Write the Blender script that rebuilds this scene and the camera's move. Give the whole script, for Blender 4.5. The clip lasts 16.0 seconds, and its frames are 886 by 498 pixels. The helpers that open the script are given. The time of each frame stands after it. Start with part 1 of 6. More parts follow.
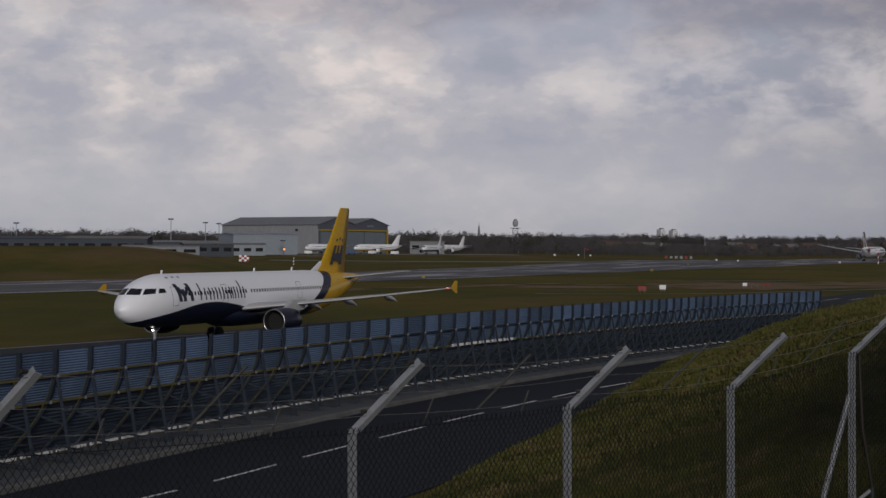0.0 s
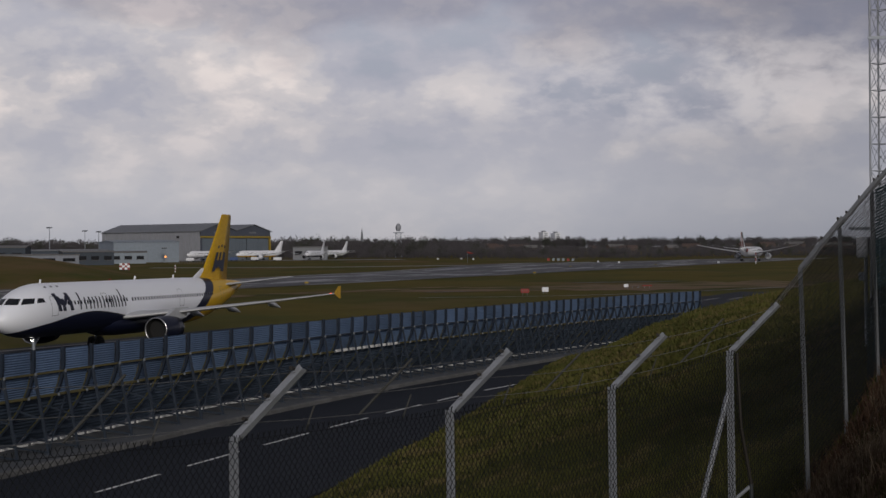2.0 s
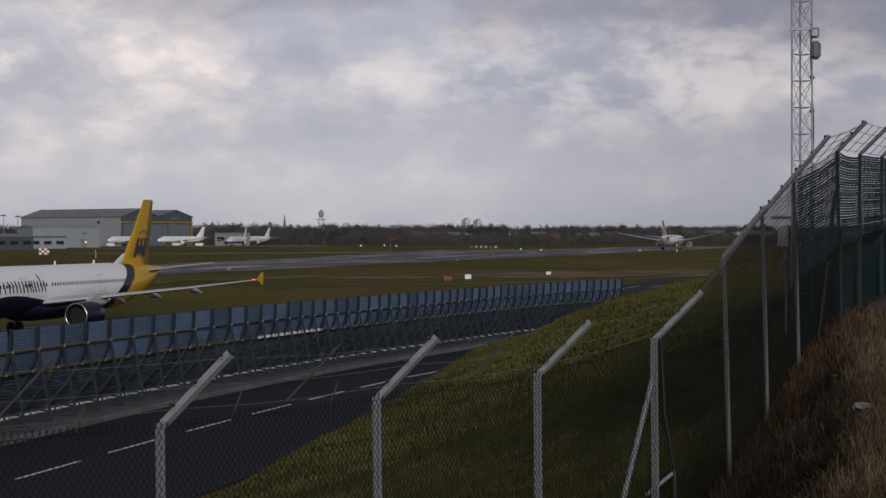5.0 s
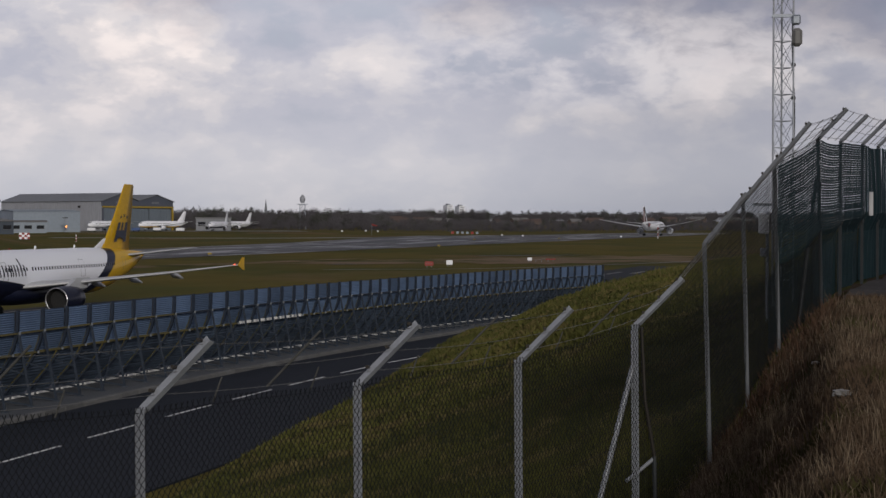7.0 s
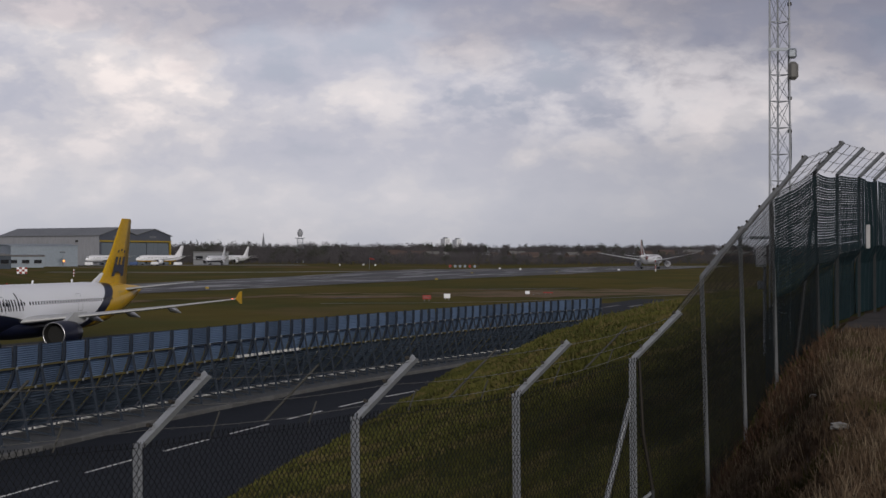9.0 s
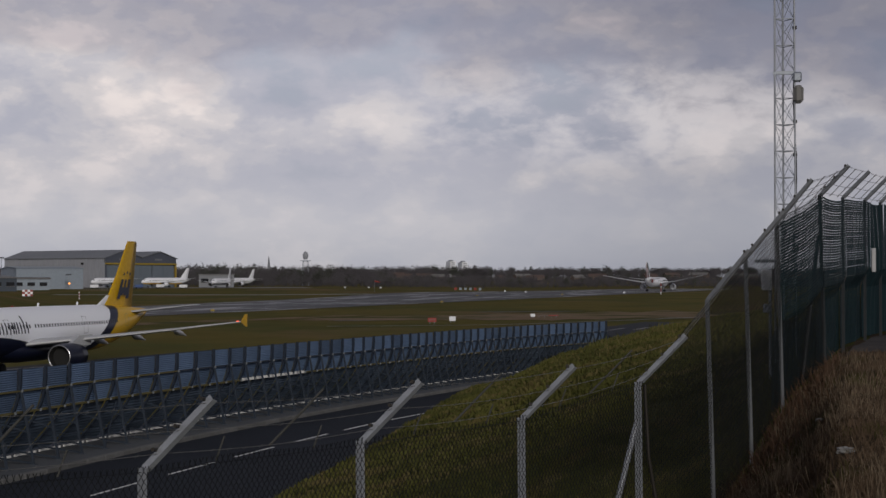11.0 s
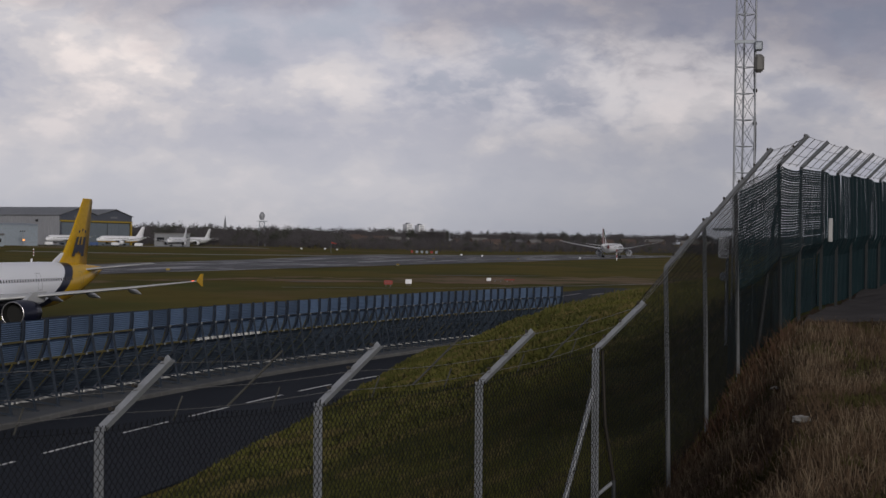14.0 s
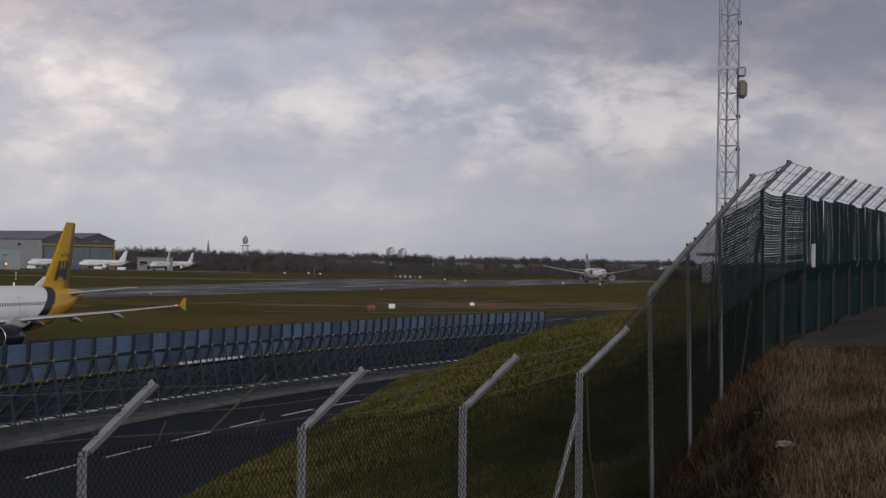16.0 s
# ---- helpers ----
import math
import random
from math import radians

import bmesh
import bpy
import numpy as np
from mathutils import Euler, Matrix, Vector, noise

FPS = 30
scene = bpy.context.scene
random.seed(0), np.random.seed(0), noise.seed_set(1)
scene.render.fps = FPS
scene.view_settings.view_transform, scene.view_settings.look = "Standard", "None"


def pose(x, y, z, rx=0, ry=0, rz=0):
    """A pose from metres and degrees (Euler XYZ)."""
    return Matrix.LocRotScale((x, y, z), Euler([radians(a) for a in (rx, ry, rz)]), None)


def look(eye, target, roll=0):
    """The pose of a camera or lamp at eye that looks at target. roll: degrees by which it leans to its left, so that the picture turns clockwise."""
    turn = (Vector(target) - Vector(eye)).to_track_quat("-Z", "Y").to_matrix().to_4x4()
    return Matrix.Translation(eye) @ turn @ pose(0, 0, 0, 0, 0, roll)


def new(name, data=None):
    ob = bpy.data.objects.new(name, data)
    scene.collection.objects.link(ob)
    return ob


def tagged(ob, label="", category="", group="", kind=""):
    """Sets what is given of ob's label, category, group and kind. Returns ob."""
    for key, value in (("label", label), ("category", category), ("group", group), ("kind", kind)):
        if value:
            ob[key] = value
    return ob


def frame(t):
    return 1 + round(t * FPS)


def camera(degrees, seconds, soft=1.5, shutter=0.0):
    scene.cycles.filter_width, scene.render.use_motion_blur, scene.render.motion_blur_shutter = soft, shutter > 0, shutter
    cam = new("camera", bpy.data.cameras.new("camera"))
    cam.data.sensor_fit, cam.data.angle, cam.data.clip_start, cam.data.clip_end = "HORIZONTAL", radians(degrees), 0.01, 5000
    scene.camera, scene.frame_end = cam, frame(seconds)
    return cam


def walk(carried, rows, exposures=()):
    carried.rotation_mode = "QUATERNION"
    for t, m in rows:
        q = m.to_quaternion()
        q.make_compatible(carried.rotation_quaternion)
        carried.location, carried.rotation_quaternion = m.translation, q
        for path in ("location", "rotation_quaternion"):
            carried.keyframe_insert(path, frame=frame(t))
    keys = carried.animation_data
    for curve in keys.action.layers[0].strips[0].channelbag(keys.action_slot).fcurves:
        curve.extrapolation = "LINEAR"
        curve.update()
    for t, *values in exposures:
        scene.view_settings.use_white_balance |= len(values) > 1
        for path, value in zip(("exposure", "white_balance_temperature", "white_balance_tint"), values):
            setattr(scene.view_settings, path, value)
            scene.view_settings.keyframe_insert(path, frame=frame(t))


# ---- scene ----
cam = camera(29.29, 16.0, soft=1.5)
EYE = 7.6  # the eye over the airfield, on top of the bank
# seconds, yaw to the right, pitch up, clockwise lean (degrees), and the sway of the hand (metres)
PATH = [
    (0, -4.772, -0.064, 0.305, 0.047, -0.018, -0.002),
    (0.5, -3.299, -0.410, 0.046, 0.057, 0.019, -0.002),
    (1, -2.213, -0.135, -0.279, 0.063, 0.011, -0.002),
    (1.5, -1.423, -0.000, -0.411, 0.067, 0.014, -0.003),
    (2, -0.828, 0.088, -0.447, 0.069, -0.000, -0.004),
    (2.5, 0.240, 0.315, -0.282, 0.066, -0.011, -0.002),
    (3, 0.856, -0.111, -0.438, 0.028, -0.001, -0.003),
    (3.5, 0.000, -0.304, -0.119, -0.000, -0.000, -0.000),
    (4, 0.289, -0.326, -0.326, 0.012, -0.009, -0.002),
    (4.5, 1.176, -0.312, -0.297, 0.025, -0.013, -0.005),
    (7, 2.405, -0.853, 0.050, 0.032, 0.003, -0.002),
    (7.5, 2.395, -0.321, 0.027, 0.028, 0.003, -0.003),
    (8, 2.300, -0.044, 0.245, 0.027, -0.012, -0.001),
    (8.5, 2.348, 0.019, -0.229, 0.032, -0.018, -0.003),
    (9, 2.486, 0.281, -0.084, 0.032, -0.017, 0.001),
    (9.2, 2.425, 0.593, -0.253, 0.031, -0.007, -0.001),
    (11.3, 2.321, 1.062, -0.025, 0.034, -0.015, 0.013),
    (11.5, 2.589, 1.074, 0.124, 0.038, -0.012, 0.012),
    (12, 3.292, 0.937, 0.271, 0.039, 0.019, 0.010),
    (12.5, 3.587, 0.706, 0.327, 0.032, -0.005, 0.012),
    (13, 3.466, 0.362, 0.450, -0.005, 0.006, 0.012),
    (13.5, 3.328, -0.257, 0.550, -0.018, 0.013, 0.012),
    (14, 3.776, -0.191, 0.881, -0.001, 0.021, 0.015),
    (14.5, 4.029, 0.528, 1.145, -0.009, 0.018, 0.016),
    (15, 4.057, 0.789, 0.752, -0.001, 0.015, 0.017),
    (15.5, 4.399, 1.088, 1.023, 0.001, -0.010, 0.016),
    (16, 4.323, 0.650, 0.998, -0.009, 0.011, 0.016),
]


def held(yaw, pitch, lean, x, y, z):
    eye = Vector((x, y, EYE + z))
    a, b = radians(yaw), radians(pitch)
    return look(eye, eye + Vector((math.sin(a) * math.cos(b), math.cos(a) * math.cos(b), math.sin(b))) * 10, lean)


walk(cam, [(t, held(*p)) for t, *p in PATH],
     [(0, -0.12), (2, -0.04), (4.5, 0.1), (7, 0.25), (9.2, 0.26), (11.5, 0.03), (13, 0.05), (14.5, 0.14), (16, 0.12)])

# ---- sky and sun ----
SUN_AZ, SUN_EL = radians(166), radians(19)  # behind the camera and to its right, through cloud
sun_way = Vector((math.sin(SUN_AZ) * math.cos(SUN_EL), math.cos(SUN_AZ) * math.cos(SUN_EL), math.sin(SUN_EL)))


def make_sky():
    world = bpy.data.worlds.new("sky")
    scene.world = world
    world.use_nodes = True
    nt = world.node_tree
    nt.nodes.clear()

    def node(kind, **values):
        n = nt.nodes.new(kind)
        for key, value in values.items():
            n.inputs[key].default_value = value
        return n

    def math_node(op, a, b=None, clamp=False):
        n = nt.nodes.new("ShaderNodeMath")
        n.operation, n.use_clamp = op, clamp
        for i, v in enumerate((a, b)):
            if v is None:
                continue
            if isinstance(v, (int, float)):
                n.inputs[i].default_value = v
            else:
                nt.links.new(v, n.inputs[i])
        return n.outputs[0]

    def ramp(value, stops):
        n = nt.nodes.new("ShaderNodeValToRGB")
        n.color_ramp.interpolation = "EASE"
        while len(n.color_ramp.elements) < len(stops):
            n.color_ramp.elements.new(0.5)
        for e, (p, c) in zip(n.color_ramp.elements, stops):
            e.position, e.color = p, (*c, 1) if len(c) == 3 else c
        nt.links.new(value, n.inputs[0])
        return n.outputs[0]

    def mix(fac, a, b, kind="MIX"):
        n = nt.nodes.new("ShaderNodeMix")
        n.data_type, n.blend_type = "RGBA", kind
        for i, v in ((0, fac), (6, a), (7, b)):
            if isinstance(v, (int, float)):
                n.inputs[i].default_value = v
            elif isinstance(v, tuple):
                n.inputs[i].default_value = (*v, 1)
            else:
                nt.links.new(v, n.inputs[i])
        return n.outputs[2]

    coord = nt.nodes.new("ShaderNodeTexCoord").outputs["Generated"]
    sep = nt.nodes.new("ShaderNodeSeparateXYZ")
    nt.links.new(coord, sep.inputs[0])
    x, y, z = sep.outputs
    # cloud sheets thin out sideways: stretch the noise along the horizon
    flat = nt.nodes.new("ShaderNodeCombineXYZ")
    nt.links.new(x, flat.inputs[0])
    nt.links.new(y, flat.inputs[1])
    nt.links.new(math_node("MULTIPLY", z, 1.9), flat.inputs[2])

    def clouds(scale, detail, rough, shift, warp=0.0):
        m = node("ShaderNodeMapping")
        m.inputs["Location"].default_value = shift
        nt.links.new(flat.outputs[0], m.inputs[0])
        n = node("ShaderNodeTexNoise", Scale=scale, Detail=detail, Roughness=rough, Distortion=warp)
        nt.links.new(m.outputs[0], n.inputs["Vector"])
        return n.outputs[0]

    big = clouds(7.0, 2.0, 0.45, (0.9, 0.35, 0.62), 0.3)
    mid = clouds(17.0, 5.0, 0.5, (1.7, 0.4, 0.9), 0.15)
    puff = clouds(44.0, 6.0, 0.54, (0.3, 1.1, 0.2), 0.2)
    total = math_node("ADD", math_node("MULTIPLY", big, 0.34), math_node("MULTIPLY", mid, 0.46))
    total = math_node("ADD", total, math_node("MULTIPLY", puff, 0.20))
    # near the horizon the cloud reads as one pale even sheet
    high = math_node("MULTIPLY", math_node("SUBTRACT", z, 0.03), 18.0, True)
    body = ramp(total, [(0.36, (2.85, 2.97, 3.62)), (0.45, (3.4, 3.42, 3.95)), (0.505, (3.95, 3.87, 4.23)), (0.545, (4.6, 4.38, 4.55)), (0.61, (5.8, 5.3, 5.25))])
    low = ramp(math_node("MULTIPLY", z, 12.0, True), [(0.0, (3.15, 3.2, 3.55)), (0.45, (3.95, 3.93, 4.25)), (1.0, (3.7, 3.65, 4.02))])
    low = mix(0.25, low, body)
    sheet = mix(high, low, body)
    # gaps of blue between the clouds come from the clear sky behind
    clear = nt.nodes.new("ShaderNodeTexSky")
    clear.sky_type, clear.sun_disc = "NISHITA", False
    clear.sun_elevation, clear.sun_rotation = SUN_EL, SUN_AZ
    clear.air_density, clear.dust_density = 1.2, 2.0
    gap = math_node("MULTIPLY", math_node("SUBTRACT", 0.43, total), 6.0, True)
    gap = math_node("MULTIPLY", gap, math_node("MULTIPLY", high, 0.12))
    top = mix(gap, sheet, clear.outputs[0])
    # the cloud base is heavier overhead, and thinner towards the west
    ragged = math_node("ADD", z, math_node("MULTIPLY", math_node("SUBTRACT", mid, 0.5), 0.10))
    ragged = math_node("ADD", ragged, math_node("MULTIPLY", x, 0.075))
    heavy = ramp(math_node("MULTIPLY", ragged, 4.0, True), [(0.0, (1, 1, 1)), (0.30, (1.0, 1.0, 1.0)), (0.43, (1.10, 1.09, 1.07)), (0.56, (0.76, 0.76, 0.80)), (0.7, (0.64, 0.64, 0.69)), (1.0, (0.36, 0.37, 0.41))])
    top = mix(1.0, top, heavy, "MULTIPLY")
    west = ramp(math_node("MULTIPLY", math_node("ADD", x, 0.5), 1.0, True), [(0.0, (1.08, 1.08, 1.07)), (0.5, (1.06, 1.06, 1.06)), (0.72, (0.80, 0.81, 0.83)), (1.0, (0.78, 0.79, 0.82))])
    top = mix(1.0, top, west, "MULTIPLY")
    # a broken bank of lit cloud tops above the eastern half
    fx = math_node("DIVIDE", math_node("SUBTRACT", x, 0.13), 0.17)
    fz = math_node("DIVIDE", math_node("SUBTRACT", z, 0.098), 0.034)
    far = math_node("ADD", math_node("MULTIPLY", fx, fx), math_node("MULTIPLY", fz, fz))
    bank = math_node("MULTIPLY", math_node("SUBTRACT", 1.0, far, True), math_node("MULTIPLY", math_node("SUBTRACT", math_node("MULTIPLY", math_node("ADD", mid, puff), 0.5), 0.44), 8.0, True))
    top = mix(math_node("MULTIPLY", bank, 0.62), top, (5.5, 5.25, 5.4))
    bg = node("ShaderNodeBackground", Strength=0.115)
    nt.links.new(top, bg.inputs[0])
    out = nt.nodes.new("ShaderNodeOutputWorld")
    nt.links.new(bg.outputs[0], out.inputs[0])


make_sky()
sun = new("sun", bpy.data.lights.new("sun", "SUN"))
sun.data.energy, sun.data.angle, sun.data.color = 1.6, radians(12), (1.0, 0.94, 0.86)
sun.matrix_world = look(sun_way * 100, (0, 0, 0))

# ---- materials ----
def material(name, base, other=None, rough=0.6, metal=0.0, scale=4.0, fine=40.0, bump=0.0, spread=0.5, spots=None, per_piece=0.0, coat=0.0, stretch=(1, 1, 1), shine=0.4):
    """A surface with two scales of variation between two colours, grain in the roughness and relief."""
    m = bpy.data.materials.new(name)
    m.use_nodes = True
    nt = m.node_tree
    bsdf = nt.nodes["Principled BSDF"]
    link = nt.links.new
    coord = nt.nodes.new("ShaderNodeTexCoord").outputs["Object"]
    mp = nt.nodes.new("ShaderNodeMapping")
    mp.inputs["Scale"].default_value = stretch
    link(coord, mp.inputs[0])

    def noise_at(s, detail, rough_=0.55):
        n = nt.nodes.new("ShaderNodeTexNoise")
        n.inputs["Scale"].default_value, n.inputs["Detail"].default_value, n.inputs["Roughness"].default_value = s, detail, rough_
        link(mp.outputs[0], n.inputs["Vector"])
        return n.outputs[0]

    def mixed(fac, a, b, kind="MIX"):
        n = nt.nodes.new("ShaderNodeMix")
        n.data_type, n.blend_type = "RGBA", kind
        for i, v in ((0, fac), (6, a), (7, b)):
            if isinstance(v, (int, float)):
                n.inputs[i].default_value = v
            elif isinstance(v, tuple):
                n.inputs[i].default_value = (*v, 1)
            else:
                link(v, n.inputs[i])
        return n.outputs[2]

    def squeeze(value, lo, hi):
        n = nt.nodes.new("ShaderNodeMapRange")
        n.inputs[1].default_value, n.inputs[2].default_value = lo, hi
        link(value, n.inputs[0])
        return n.outputs[0]

    other = other or tuple(c * 0.72 for c in base)
    large, small = noise_at(scale, 4.0), noise_at(fine, 5.0, 0.65)
    colour = mixed(squeeze(large, 0.5 - spread / 2, 0.5 + spread / 2), base, other)
    colour = mixed(squeeze(small, 0.35, 0.65), colour, mixed(0.6, colour, tuple(c * 0.7 for c in base)))
    if spots:
        tint, size, lo, hi = spots
        colour = mixed(squeeze(noise_at(size, 5.0, 0.6), lo, hi), colour, tint)
    if per_piece:
        info = nt.nodes.new("ShaderNodeObjectInfo")
        n = nt.nodes.new("ShaderNodeMapRange")
        n.inputs[3].default_value, n.inputs[4].default_value = 1 - per_piece, 1 + per_piece
        link(info.outputs["Random"], n.inputs[0])
        tone = nt.nodes.new("ShaderNodeCombineColor")
        for i in range(3):
            link(n.outputs[0], tone.inputs[i])
        colour = mixed(1.0, colour, tone.outputs[0], "MULTIPLY")
    link(colour, bsdf.inputs["Base Color"])
    rr = nt.nodes.new("ShaderNodeMapRange")
    rr.inputs[3].default_value, rr.inputs[4].default_value = max(0.03, rough - 0.1), min(1, rough + 0.1)
    link(small, rr.inputs[0])
    link(rr.outputs[0], bsdf.inputs["Roughness"])
    bsdf.inputs["Metallic"].default_value = metal
    bsdf.inputs["Coat Weight"].default_value = coat
    bsdf.inputs["Specular IOR Level"].default_value = shine
    if bump:
        b = nt.nodes.new("ShaderNodeBump")
        b.inputs["Strength"].default_value, b.inputs["Distance"].default_value = 0.8, bump
        link(small, b.inputs["Height"])
        link(b.outputs[0], bsdf.inputs["Normal"])
    return m


def lamp_glow(name, colour, strength):
    m = bpy.data.materials.new(name)
    m.use_nodes = True
    b = m.node_tree.nodes["Principled BSDF"]
    b.inputs["Base Color"].default_value = (*colour, 1)
    b.inputs["Emission Color"].default_value, b.inputs["Emission Strength"].default_value = (*colour, 1), strength
    return m


GRASS = material("airfield_grass", (0.112, 0.090, 0.024), (0.064, 0.070, 0.019), 0.95, scale=0.03, fine=0.15, spread=0.16,
                 spots=((0.125, 0.088, 0.042), 0.016, 0.53, 0.62), bump=0.06, shine=0.02, stretch=(0.8, 0.45, 1))
BANK = material("bank_turf", (0.056, 0.060, 0.015), (0.030, 0.035, 0.011), 0.95, scale=0.5, fine=6.0, spread=0.4,
                spots=((0.060, 0.048, 0.013), 0.9, 0.5, 0.68), bump=0.08, shine=0.02)
DRY = material("dry_grass_bank", (0.066, 0.046, 0.030), (0.034, 0.025, 0.018), 0.95, scale=1.2, fine=12.0, spread=0.4,
               spots=((0.020, 0.024, 0.008), 0.8, 0.55, 0.68), bump=0.04, shine=0.02)
ASPHALT = material("asphalt", (0.017, 0.021, 0.030), (0.012, 0.0155, 0.023), 0.8, scale=0.25, fine=9.0, bump=0.01, shine=0.15)
# the pale spots paint the sky's glints on wet asphalt into the colour
RUNWAY = material("damp_runway_painted_glints", (0.068, 0.067, 0.070), (0.032, 0.033, 0.037), 0.55, scale=0.12, fine=0.5, spread=0.16, stretch=(1.0, 0.10, 1), spots=((0.30, 0.30, 0.31), 0.11, 0.535, 0.58), shine=0.1)
CONCRETE = material("concrete", (0.090, 0.098, 0.110), (0.060, 0.066, 0.075), 0.85, scale=0.4, fine=6.0, bump=0.01)
KERB = material("kerb_concrete", (0.135, 0.136, 0.137), (0.09, 0.09, 0.092), 0.85, scale=1.0, fine=9.0, bump=0.01, per_piece=0.15)
PAINT = material("road_paint", (0.84, 0.84, 0.83), (0.70, 0.70, 0.68), 0.6, scale=1.5, fine=12)
STEEL = material("galvanised_steel", (0.33, 0.36, 0.40), (0.22, 0.24, 0.28), 0.5, 0.55, scale=1.5, fine=14)
SHEET = material("galvanised_sheet", (0.155, 0.228, 0.36), (0.095, 0.145, 0.24), 0.5, 0.3, scale=0.9, fine=7, per_piece=0.28)
SHEET_LOW = material("darker_galvanised_sheet", (0.095, 0.13, 0.185), (0.056, 0.078, 0.115), 0.6, 0.2, scale=0.9, fine=7, per_piece=0.25)
RIB = material("dark_rib", (0.022, 0.032, 0.052), (0.015, 0.022, 0.036), 0.6, 0.2, scale=1.5, fine=10)
STRUT = material("painted_strut", (0.042, 0.056, 0.080), (0.025, 0.033, 0.048), 0.55, 0.3, scale=1.5, fine=10)
PALE_STEEL = material("bright_node_steel", (0.17, 0.19, 0.21), (0.12, 0.13, 0.15), 0.5, 0.3, scale=3, fine=20)
RAIL = material("yellowed_rail", (0.15, 0.125, 0.045), (0.08, 0.075, 0.045), 0.6, 0.1, scale=0.8, fine=6)
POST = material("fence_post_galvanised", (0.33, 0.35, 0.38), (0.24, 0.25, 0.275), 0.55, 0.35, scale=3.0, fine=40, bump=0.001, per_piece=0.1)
CLIMB_POST = material("darker_grey_fence_post", (0.215, 0.225, 0.24), (0.14, 0.15, 0.16), 0.6, 0.3, scale=3.0, fine=40, per_piece=0.1)
WIRE = material("fence_wire", (0.013, 0.015, 0.017), (0.008, 0.009, 0.010), 0.6, 0.1, scale=8, fine=60, shine=0.15)
BARB = material("barbed_wire", (0.22, 0.22, 0.22), (0.13, 0.13, 0.13), 0.6, 0.3, scale=8, fine=60)
ROD = material("weathered_rod", (0.085, 0.085, 0.08), (0.05, 0.05, 0.046), 0.7, 0.3, scale=6, fine=50)
NET = material("green_netting", (0.011, 0.026, 0.031), (0.006, 0.014, 0.018), 0.7, scale=2, fine=25, shine=0.1)
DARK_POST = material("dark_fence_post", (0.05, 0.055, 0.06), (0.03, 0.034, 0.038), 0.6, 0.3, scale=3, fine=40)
BOLT = material("dark_bolt", (0.04, 0.035, 0.03), None, 0.6, 0.5)
GRAVEL = material("path_gravel", (0.080, 0.075, 0.077), (0.048, 0.045, 0.047), 0.95, scale=1.5, fine=14, bump=0.02, shine=0.05)

